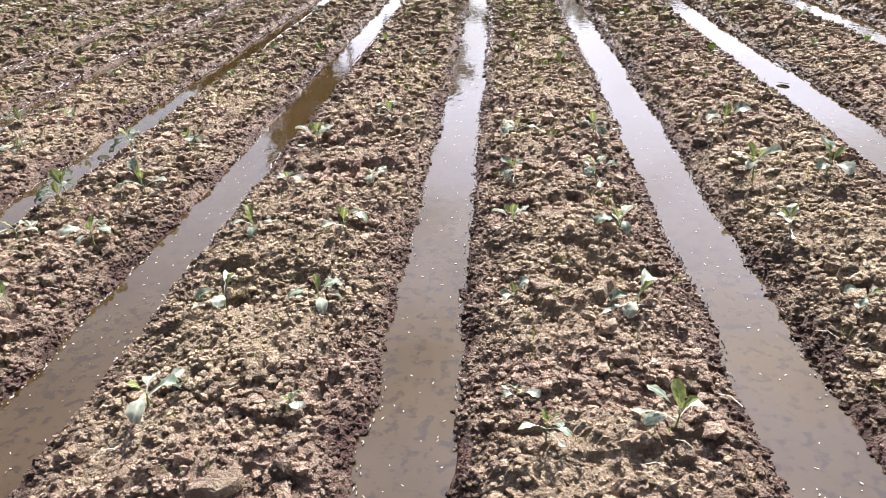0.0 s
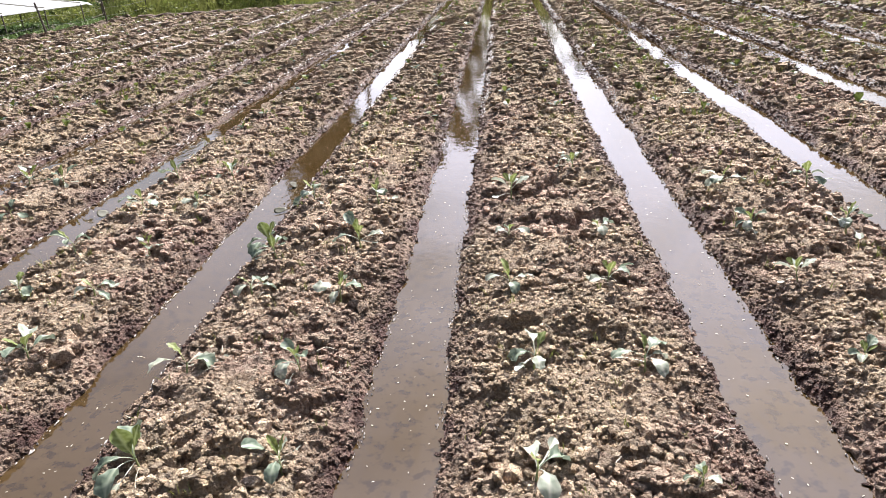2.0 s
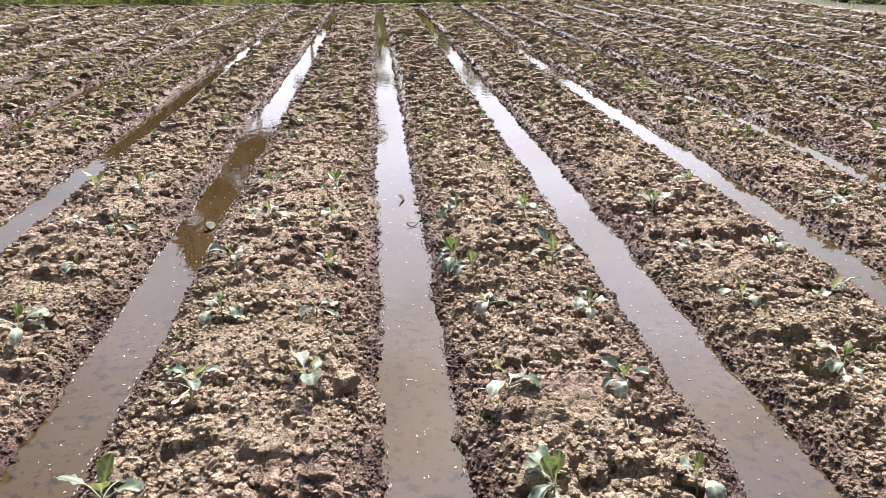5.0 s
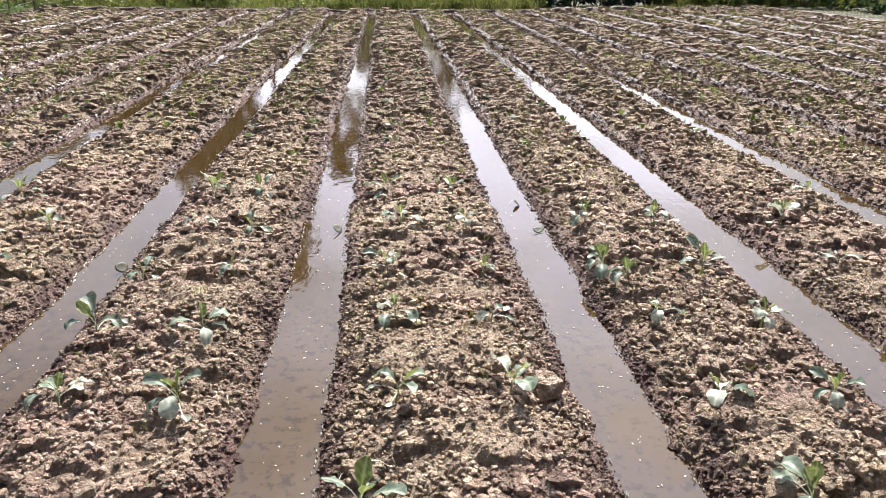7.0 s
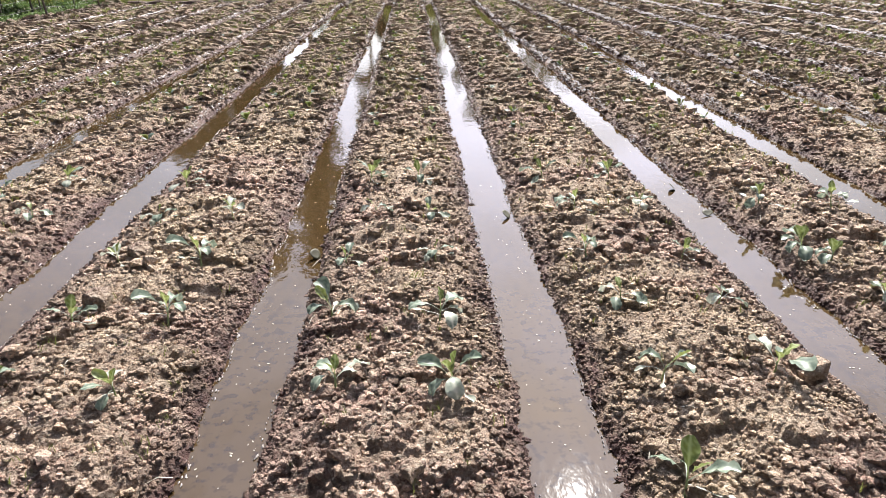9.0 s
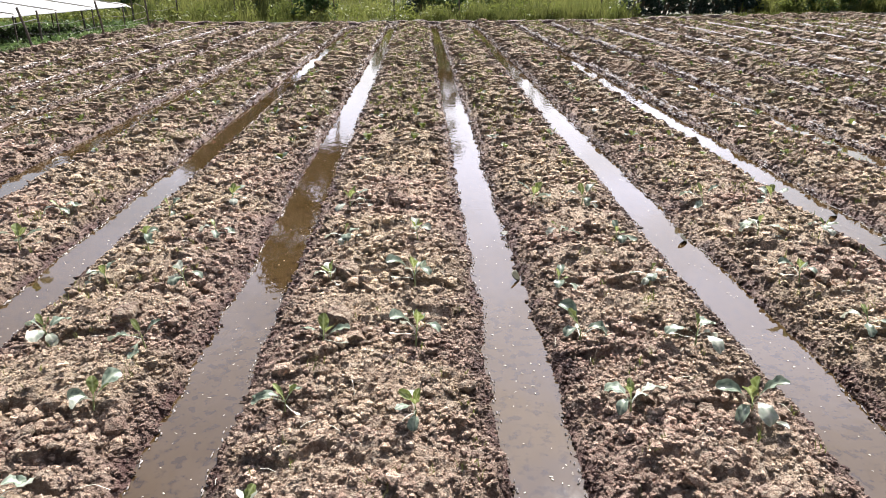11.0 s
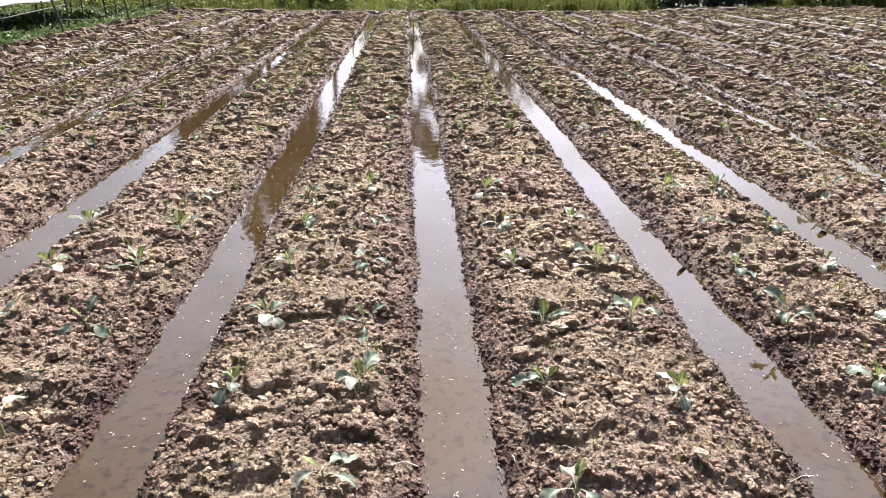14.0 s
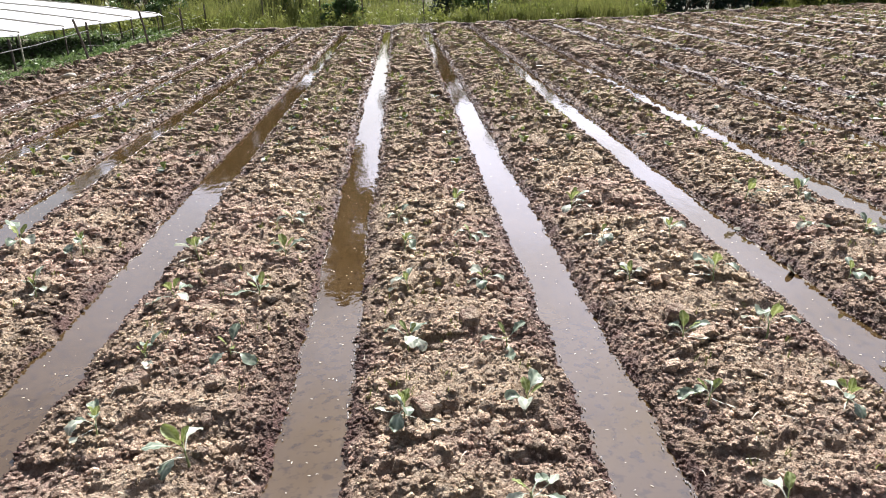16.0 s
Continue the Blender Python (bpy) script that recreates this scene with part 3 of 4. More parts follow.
def build_chaff():
    vs, fs = [], []
    n = 0
    for k in range(-8, 3):
        for _ in range(110):
            y = 1.3 + 6 * random.random() ** 1.6
            x = FIRST + PITCH * k + SHIFT[k] + random.uniform(-0.11, 0.11)
            a, w, h = random.random() * 3.14, random.uniform(0.0008, 0.0022), random.uniform(0.0015, 0.007)
            c, s = math.cos(a), math.sin(a)
            for dx, dy in ((-w, -h), (w, -h * 0.7), (w * 0.7, h), (-w, h * 0.8)):
                vs.append((x + dx * c - dy * s, y + dx * s + dy * c, 0.0025))
            fs.append((n, n + 1, n + 2, n + 3))
            n += 4
    tagged(new("chaff", mesh_of("chaff", vs, fs, chaff_mat)), "straw-coloured flecks of chaff floating on the water", "chaff", kind="stuff")
    # dry straws lying on the beds
    x, y = scatter(-9.4, 2, 1.3, 6, 9)
    d, _ = bank(x, y)
    keep = d > 0.03
    x, y = x[keep], y[keep]
    z, _, _ = ground_height(x, y)
    vs, fs = [], []
    for i, (px, py, pz) in enumerate(zip(x, y, z)):
        a, h, w = random.random() * 6.28, random.uniform(0.012, 0.045), random.uniform(0.0007, 0.0014)
        ex, ey = math.cos(a), math.sin(a)
        up = random.uniform(-0.004, 0.02)
        vs += [(px - ex * h - ey * w, py - ey * h + ex * w, pz + 0.014), (px - ex * h + ey * w, py - ey * h - ex * w, pz + 0.014), (px + ey * w, py - ex * w, pz + 0.022 + up),
               (px - ey * w, py + ex * w, pz + 0.022 + up), (px + ex * h + ey * w, py + ey * h - ex * w, pz + 0.014 + up), (px + ex * h - ey * w, py + ey * h + ex * w, pz + 0.014 + up)]
        fs += [(6 * i, 6 * i + 1, 6 * i + 2, 6 * i + 3), (6 * i + 3, 6 * i + 2, 6 * i + 4, 6 * i + 5)]
    tagged(new("straw", mesh_of("straw", vs, fs, chaff_mat)), "short dry straws lying on the soil", "straw", kind="stuff")


build_crust_glints()
build_chaff()


def build_floating_leaf(x, y, length, width, tilt, turn):
    """A drowned leaf: an oval blade with a raised rim, half out of the water."""
    top, under, tris = [], [], []
    rings, spokes = 3, 14
    for i in range(rings + 1):
        for j in range(spokes):
            a = j / spokes * 2 * math.pi
            r = i / rings * (1 + 0.06 * math.sin(3 * a + x * 9))
            p = (r * length * 0.5 * math.cos(a), r * width * 0.5 * math.sin(a) * (1 - 0.2 * math.cos(a)), 0.03 * length * (i / rings) ** 2)
            top.append(p)
            under.append((p[0], p[1], p[2] - 0.002))
    n = len(top)
    for i in range(rings):
        for j in range(spokes):
            a, b = i * spokes + j, i * spokes + (j + 1) % spokes
            tris += [(a, a + spokes, b + spokes, b), (n + b, n + b + spokes, n + a + spokes, n + a)]
    for j in range(spokes):
        a, b = rings * spokes + j, rings * spokes + (j + 1) % spokes
        tris.append((a, n + a, n + b, b))
    ob = new("floating_leaf", mesh_of("floating_leaf", top + under, tris, dead_leaf, True))
    ob.matrix_world = pose(x, y, 0.006 + 0.5 * width * math.sin(radians(abs(tilt))) * 0.8, tilt, 0, turn)
    tagged(ob, "dark wilted leaf lying half sunk in the muddy water", "leaf", "leaves in the furrows")


for spot in ((-4.96, 3.77, 0.085, 0.062, 48, 70), (-4.93, 4.46, 0.08, 0.045, 12, 5), (-2.66, 4.73, 0.075, 0.055, 45, 85),
             (-2.61, 4.23, 0.085, 0.05, 25, 30), (2.0, 5.25, 0.1, 0.05, 15, 130), (-3.85, 4.3, 0.09, 0.06, 40, 75)):
    build_floating_leaf(*spot)

# ---- cabbage seedlings ----


def leaf_arrays(length, width, stalk, lift, droop, cup, floor, seed):
    """A cabbage leaf that leaves the stem along +x: stalk, then an obovate blade that may sag down to the soil. Returns points, quads, vein weights."""
    r = random.Random(seed)
    nu, nv = 13, 6
    pts, vein = [], []
    wave, ph = r.uniform(0.10, 0.26), r.random() * 6
    twist, swing = r.uniform(-0.7, 0.7), r.uniform(-0.5, 0.5)
    ang, px, py, pz = lift, 0.0, 0.0, 0.0
    total = stalk + length
    head = 0.0
    for i in range(nu + 1):
        s = i / nu
        along = s * total
        b = max(0.0, (along - stalk) / length)
        half = 0.0017 + (0 if b <= 0 else width * 0.5 * math.sin(math.pi * min(1, b * 0.96 + 0.02) ** 1.25) ** 0.62)
        roll = twist * b
        for j in range(nv + 1):
            t = 2 * j / nv - 1
            side = t * half * (1 + 0.12 * math.sin(7 * b + ph + 2 * t))
            up = cup * abs(t) ** 1.6 * half + wave * half * math.sin(5 * b * 3.1 + ph + 3 * t) * abs(t)
            u, v = side * math.cos(roll) - up * math.sin(roll), side * math.sin(roll) + up * math.cos(roll)
            pts.append((px - math.sin(ang) * v - math.sin(head) * u, py + math.cos(head) * u, max(pz + math.cos(ang) * v, floor - 0.004)))
            vein.append(0.9 if j == nv // 2 or b <= 0 else 0.45 if j in (0, nv) else (0.4 if (i - abs(j - 3)) % 3 == 0 else 0.0))
        step = total / nu
        px, py, pz = px + math.cos(ang) * math.cos(head) * step, py + math.cos(ang) * math.sin(head) * step, pz + math.sin(ang) * step
        head += swing / nu
        ang -= droop / nu * (0.4 + 1.3 * s)
        if pz < floor:
            pz, ang = floor, r.uniform(-0.05, 0.3)
    w = nv + 1
    quads = [(i * w + j, i * w + j + 1, (i + 1) * w + j + 1, (i + 1) * w + j) for i in range(nu) for j in range(nv)]
    return np.array(pts), quads, vein


def stem_arrays(height, r0, lean):
    pts, quads = [], []
    for i in range(5):
        s = i / 4
        for j in range(6):
            a = j / 6 * 2 * math.pi
            r = r0 * (1 - 0.5 * s)
            pts.append((lean * s * s + r * math.cos(a), r * math.sin(a), -0.03 + s * (height + 0.03)))
    for i in range(4):
        for j in range(6):
            quads.append((i * 6 + j, i * 6 + (j + 1) % 6, i * 6 + 6 + (j + 1) % 6, i * 6 + 6 + j))
    return np.array(pts), quads


def seedling_leaves(seed):
    """Numbers for one plant: height of the stem and its leaves, a few young and upright, the older ones sagging."""
    r = random.Random(seed * 7)
    height = r.uniform(0.025, 0.05)
    leaves = []

    def leaf(length, width, stalk, lift, droop, turn, level, kind):
        z = height * level
        leaves.append(dict(length=length, width=length * width, stalk=stalk, lift=radians(lift), droop=radians(droop), cup=r.uniform(-0.1, 0.6), floor=0.016 - z, seed=seed * 20 + len(leaves), turn=turn, z=z, kind=kind))

    first = r.uniform(0, 360)
    for i in range(r.choice((1, 2, 2, 3))):
        leaf(r.uniform(0.04, 0.075), r.uniform(0.42, 0.62), r.uniform(0.015, 0.035), r.uniform(52, 84), r.uniform(5, 60), first + i * r.uniform(90, 160), 1.0, 0)
    for i in range(r.choice((3, 3, 4, 4))):
        leaf(r.uniform(0.06, 0.092), r.uniform(0.5, 0.72), r.uniform(0.035, 0.07), r.uniform(25, 68), r.uniform(45, 170), first + 50 + i * r.uniform(70, 130), r.uniform(0.5, 0.8), 2 if r.random() < 0.3 else 1)
    for i in range(r.choice((0, 1, 1, 2))):
        leaf(r.uniform(0.03, 0.05), r.uniform(0.4, 0.7), r.uniform(0.06, 0.10), r.uniform(5, 35), r.uniform(60, 120), r.uniform(0, 360), 0.35, 2)
    return height, leaves


LEAF_MATS = (young_leaf, cabbage_leaf, old_leaf)
LEAF_WORDS = ("upright yellow-green young leaf", "", "pale wilted outer leaf")


def build_seedling(seed):
    base = new("cabbage_seedling")
    base.empty_display_size = 0.05
    height, leaves = seedling_leaves(seed)
    v, q = stem_arrays(height, 0.0045, 0.004)
    part("stem", mesh_of("stem", v, q, stem_mat, True), base)
    for lf in leaves:
        kind, turn, z = lf["kind"], lf["turn"], lf["z"]
        v, q, vein = leaf_arrays(*(lf[key] for key in ("length", "width", "stalk", "lift", "droop", "cup", "floor", "seed")))
        me = mesh_of("leaf", v, q, LEAF_MATS[kind], True)
        add_attr(me, "vein", vein)
        ob = part("leaf", me, base, LEAF_WORDS[kind])
        ob.matrix_basis = pose(0.002, 0, z, 0, 0, turn)
    return tagged(base, "young cabbage seedling with waxy blue-green leaves in dry loam", "seedling", "cabbage seedlings in double rows")


PLANTS = {}


def row_of(bed, *places):
    PLANTS[bed] = [(places[i], places[i + 1]) for i in range(0, len(places), 2)]


# each bed: offset from its middle, distance up the field
row_of(1, -0.36, 2.74, -0.31, 2.2, -0.32, 3.34, 0.0, 3.3, -0.26, 4.06, 0.18, 2.6, 0.2, 2.0)
row_of(0, 0.14, 1.6, -0.28, 1.73, -0.21, 1.55, -0.28, 2.26, 0.14, 2.2, 0.17, 2.8, 0.14, 3.37, -0.27, 2.86, -0.24, 4.1, 0.2, 4.0, -0.25, 3.5)
row_of(-1, -0.2, 1.70, 0.25, 1.69, 0.2, 2.26, -0.18, 2.3, -0.26, 2.92, 0.16, 2.91, -0.26, 3.47, 0.16, 4.5, 0.2, 3.5, -0.24, 4.1)
row_of(-2, 0.16, 4.08, 0.17, 3.42, 0.19, 2.85, 0.16, 2.28, -0.33, 3.5, -0.27, 2.27, 0.23, 1.79, -0.22, 1.78, -0.25, 2.94, -0.26, 3.34, -0.25, 4.15)
row_of(-3, -0.22, 2.41, 0.2, 2.41, -0.22, 2.98, -0.25, 3.5, 0.22, 3.42, -0.17, 4.15, -0.24, 4.83, -0.34, 1.85, 0.21, 4.12, 0.2, 2.92, 0.2, 4.75)
row_of(-4, 0.21, 2.4, -0.15, 4.19, 0.11, 4.77, -0.29, 2.97, 0.18, 2.87, -0.22, 2.43, -0.28, 3.54, 0.18, 3.5, 0.16, 4.1, -0.22, 4.85)
row_of(-5, -0.28, 2.5, 0.2, 2.41, -0.2, 2.97, 0.2, 2.99, -0.26, 4.84, 0.19, 3.55, -0.29, 1.91, -0.23, 4.2, -0.24, 3.6, 0.2, 4.2)
row_of(-6, 0.22, 2.52, -0.24, 2.5, -0.22, 3.06, 0.22, 3.01, -0.21, 3.67, 0.2, 3.65, 0.13, 4.9, 0.15, 1.99, -0.26, 4.78, 0.18, 4.3, -0.22, 4.25)
row_of(-7, 0.27, 4.18, -0.16, 2.5, 0.21, 2.33, 0.2, 3.04, -0.15, 3.0, 0.22, 3.63, -0.25, 4.22, -0.2, 3.6, 0.22, 4.8)
row_of(-8, 0.2, 3.2, -0.2, 3.15, 0.2, 3.8, -0.2, 3.85, 0.2, 4.4, -0.22, 4.5)


SMALL = {(0, 1.73), (0, 1.55), (-1, 1.69), (0, 2.26), (1, 2.2), (-3, 3.42)}


def plant_all():
    kinds = [build_seedling(s) for s in range(1, 17)]
    used = [False] * len(kinds)
    turns = random.Random(4)
    for bed, places in PLANTS.items():
        for du, y in places:
            x = 0.305 + PITCH * bed + du
            z, _, _ = ground_height(np.array([x]), np.array([y]), False)
            i = turns.randrange(len(kinds))
            m = pose(x, y, float(z[0]) + 0.012, turns.uniform(-9, 9), turns.uniform(-9, 9), turns.uniform(0, 360)) @ Matrix.Scale(turns.uniform(0.85, 1.25) * (0.6 if (bed, y) in SMALL else 1.0), 4)
            if used[i]:
                ob = copy_thing(kinds[i], m)
                ob.matrix_basis = m
            else:
                kinds[i].matrix_basis = m
                used[i] = True
    for k, was in zip(kinds, used):
        if not was:
            for o in list(k.children):
                bpy.data.objects.remove(o)
            bpy.data.objects.remove(k)


plant_all()


def build_far_rows():
    """The seedlings further up the field, too small to tell leaf from leaf."""
    groups = {0: [], 1: []}
    counts = {0: 0, 1: 0}
    rows = random.Random(9)
    for bed in range(-10, 9):
        for side in (-0.22, 0.22):
            y = (5.4 if -8 <= bed <= 1 else 3.0) + rows.random() * 0.3
            while y < far_end(np.array(0.3 + PITCH * bed)) - 0.3:
                y += 0.6 + rows.gauss(0, 0.06)
                if rows.random() < 0.12:
                    continue
                x = 0.3 + PITCH * bed + side + rows.gauss(0, 0.04)
                z, _, _ = ground_height(np.array([x]), np.array([y]), False)
                size = rows.uniform(0.42, 0.75)
                for i in range(rows.choice((4, 5, 6))):
                    young = rows.random() < 0.55
                    lift = rows.uniform(0.5, 1.3) if young else rows.uniform(0.0, 0.6)
                    L = rows.uniform(0.07, 0.13) * size
                    a = rows.random() * 6.28
                    c, s, w = math.cos(a), math.sin(a), L * 0.32
                    tip, top = L * math.cos(lift), L * math.sin(lift)
                    g = 0 if young else 1
                    for d, wd, h in ((0.1, 0.1, 0.1), (0.55, 1.0, 0.75), (0.8, 0.9, 0.98), (1.0, 0.3, 0.95)):
                        for sg in (-1, 1):
                            groups[g].append((x + c * tip * d - s * w * wd * sg, y + s * tip * d + c * w * wd * sg, float(z[0]) + 0.02 + top * h))
                    counts[g] += 1
    for g, mat in ((0, young_leaf), (1, cabbage_leaf)):
        fs = [(8 * n + 2 * i, 8 * n + 2 * i + 1, 8 * n + 2 * i + 3, 8 * n + 2 * i + 2) for n in range(counts[g]) for i in range(3)]
        tagged(new("seedling_rows", mesh_of("seedling_rows", groups[g], fs, mat)), "distant cabbage seedlings in rows along the beds", "seedlings", kind="stuff")


build_far_rows()


def blades(places, heights, width, lean, mat, name, label, category):
    """Grass: each blade a bent strip of two quads."""
    n = len(places)
    a = rng.uniform(0, 6.28, n)
    side = np.stack([np.cos(a), np.sin(a), np.zeros(n)], 1) * (width * rng.uniform(0.6, 1.3, n))[:, None]
    b = rng.uniform(0, 6.28, n)
    bend = np.stack([np.cos(b), np.sin(b), np.zeros(n)], 1) * (heights * lean * rng.uniform(0.2, 1, n))[:, None]
    up = np.stack([np.zeros(n), np.zeros(n), heights], 1)
    p = places
    v = np.stack([p - side, p + side, p + up * 0.55 + bend * 0.35 - side * 0.8, p + up * 0.55 + bend * 0.35 + side * 0.8, p + up + bend - side * 0.15, p + up + bend + side * 0.15], 1).reshape(-1, 3)
    i = np.arange(n)[:, None] * 6
    f = np.concatenate([i + np.array([[0, 1, 3, 2]]), i + np.array([[2, 3, 5, 4]])])
    return tagged(new(name, mesh_of(name, v, f, mat)), label, category, kind="stuff")


def build_weeds():
    sets = []
    for x0, x1, y0, y1, dens in ((-9.4, 2.5, 1.3, 5, 22), (-12.9, 8, 5, 12, 36), (-12.9, 10.7, 12, 23, 26)):
        x, y = scatter(x0, x1, y0, y1, dens)
        d, _ = bank(x, y)
        keep = (d > 0.06) & (smooth_noise(x * 0.8, y * 0.5, 91) > -0.1)
        sets.append((x[keep], y[keep]))
    x, y = (np.concatenate(c) for c in zip(*sets))
    x, y = np.repeat(x, 4) + rng.normal(0, 0.012, 4 * len(x)), np.repeat(y, 4) + rng.normal(0, 0.012, 4 * len(y))
    z, _, _ = ground_height(x, y, False)
    blades(np.stack([x, y, z + 0.01], 1), rng.uniform(0.012, 0.04, len(x)) + y * 0.0022, 0.0009 + 0.00025 * y, 0.9, weed_leaf, "weeds", "tiny yellow-green weed sprouts among the clods", "weeds")


build_weeds()

# ---- the far verge ----


def build_bank():
    """The low earth bank that closes the beds at the far end, undercut on the field's side."""
    xs = np.arange(WEST, 5.0, 0.06)
    far = far_end(xs)
    h = 0.08 + 0.02 * smooth_noise(xs * 0.9, xs * 0, 101) + 0.03 * smooth_noise(xs * 5, xs * 0, 102)
    shift = 0.05 * smooth_noise(xs * 1.3, xs * 0 + 5, 103)
    prof = ((-0.02, -0.05), (0.0, 0.35), (0.03, 0.8), (0.08, 1.0), (0.22, 1.05), (0.4, 0.6), (0.6, 0.1))
    v = np.stack([np.stack([xs, far + shift + dy, h * dz + 0.05 + (0.012 * smooth_noise(xs * 9, xs * 0 + dy * 40, 104))], 1) for dy, dz in prof], 1).reshape(-1, 3)
    k = len(prof)
    i = (np.arange(len(xs) - 1)[:, None] * k + np.arange(k - 1)[None]).ravel()
    me = mesh_of("bank", v, np.stack([i, i + k, i + k + 1, i + 1], 1), soil)
    # these weights paint shade on the undercut face, less on the top
    add_attr(me, "wet", np.tile(np.array([1, 1, 0.9, 0.6, 0.5, 0.6, 0.6]), len(xs)))
    add_attr(me, "grass", np.clip(np.repeat(smooth_noise(xs * 2.1, xs * 0, 105), k) + np.tile(np.array([-0.6, -0.5, -0.2, 0.3, 0.6, 0.9, 1.0]), len(xs)), 0, 1))
    tagged(new("bank", me), "low earth bank with shade coloured into its undercut face", "bank", kind="structure")


build_bank()


def leaf_cloud(centres, radii, per, size, mat, flat=0.8):
    """Leaves scattered through clumps, as bent quads. Returns a mesh."""
    n = len(centres) * per
    c = np.repeat(centres, per, 0)
    r = np.repeat(radii, per)
    off = rng.normal(size=(n, 3))
    off /= np.linalg.norm(off, axis=1)[:, None]
    p = c + off * (r * rng.uniform(0.25, 1, n) ** 0.6)[:, None] * np.array([1, 1, flat])
    u = rng.normal(size=(n, 3))
    u /= np.linalg.norm(u, axis=1)[:, None]
    w = np.cross(u, rng.normal(size=(n, 3)))
    w /= np.linalg.norm(w, axis=1)[:, None]
    s = (size * rng.uniform(0.6, 1.3, n))[:, None]
    v = np.stack([p - u * s, p + w * s * 0.45, p + u * s, p - w * s * 0.45], 1).reshape(-1, 3)
    i = np.arange(n)[:, None] * 4
    return mesh_of("leaves", v, i + np.array([[0, 1, 2, 3]]), mat)


def build_verge():
    n = 40000
    x = rng.uniform(-22, 22, n)
    y = far_end(x) + 0.35 + rng.uniform(0, 1, n) ** 1.5 * 5
    clump = smooth_noise(x * 0.5, y * 0.35, 95) + 0.7 * smooth_noise(x * 1.9, y * 1.2, 96)
    keep = (clump + rng.uniform(-0.5, 0.5, n) > -0.55) & ~((x > 1.75) & (x < 7.2) & (y > far_end(x) + 0.3))
    x, y, clump = x[keep], y[keep], clump[keep]
    z, _, _ = ground_height(x, y, False)
    h = (0.16 + 0.62 * np.clip(clump + 0.3, 0, 1) + np.clip((y - far_end(x) - 0.6) * 0.35, 0, 0.7)) * rng.uniform(0.5, 1.1, len(x))
    blades(np.stack([x, y, z - 0.02], 1), h, 0.008, 0.34, reed_leaf, "tall_grass", "tall yellow-green grass and reeds on the verge", "grass")
    # leafy weeds between the grasses, down to the edge of the field
    n = 520
    x = np.concatenate([rng.uniform(-21, 1.8, n), rng.uniform(7.2, 20, n)])
    y = np.where(x < 14, far_end(x) + 0.35 + rng.uniform(0, 1, 2 * n) ** 1.4 * 3.5, rng.uniform(16, 29, 2 * n))
    x = np.where(rng.uniform(0, 1, 2 * n) < 0.3, np.where(x > 7, EAST + 1.2 + rng.uniform(0, 4, 2 * n), x), x)
    size = rng.uniform(0.10, 0.30, 2 * n)
    me = leaf_cloud(np.stack([x, y, 0.05 + size * rng.uniform(0.5, 2.2, 2 * n)], 1), size, 26, 0.056, weed_leaf, 0.9)
    tagged(new("leafy_weeds", me), "leafy yellow-green weeds along the verge", "weeds", kind="stuff")
    x, y = rng.uniform(WEST - 1.2, WEST - 0.15, 5000), rng.uniform(7, 25, 5000)
    keep = smooth_noise(x * 1.7, y * 1.2, 98) > -0.1
    x, y = x[keep], y[keep]
    z, _, _ = ground_height(x, y, False)
    blades(np.stack([x, y, z - 0.01], 1), rng.uniform(0.03, 0.13, len(x)), 0.007, 0.9, crop_leaf, "margin_weeds", "low green weeds on the brown field margin", "weeds")
    x = rng.uniform(WEST - 1, EAST + 12, 9000)
    y = np.where(x < EAST + 0.2, far_end(x) + np.where(x < 5, 0.1, -0.1) + rng.uniform(0, 0.7, 9000), rng.uniform(8, 28, 9000))
    z, _, _ = ground_height(x, y, False)
    blades(np.stack([x, y, z - 0.01], 1), rng.uniform(0.04, 0.16, len(x)), 0.006, 0.8, weed_leaf, "short_grass", "short green grass on the field margin", "grass")


build_verge()


def tube(points, radii, sides=7):
    """A tapered limb through points. Returns points and quads."""
    pts = [Vector(p) for p in points]
    v, q = [], []
    for i, (p, r) in enumerate(zip(pts, radii)):
        d = (pts[min(i + 1, len(pts) - 1)] - pts[max(i - 1, 0)]).normalized()
        a = d.orthogonal().normalized()
        b = d.cross(a)
        for j in range(sides):
            t = j / sides * 2 * math.pi
            v.append(p + (a * math.cos(t) + b * math.sin(t)) * r)
    for i in range(len(pts) - 1):
        for j in range(sides):
            q.append((i * sides + j, i * sides + (j + 1) % sides, (i + 1) * sides + (j + 1) % sides, (i + 1) * sides + j))
    return [tuple(p) for p in v], q


def joined(tubes):
    v, q = [], []
    for tv, tq in tubes:
        q += [tuple(i + len(v) for i in face) for face in tq]
        v += tv
    return v, q


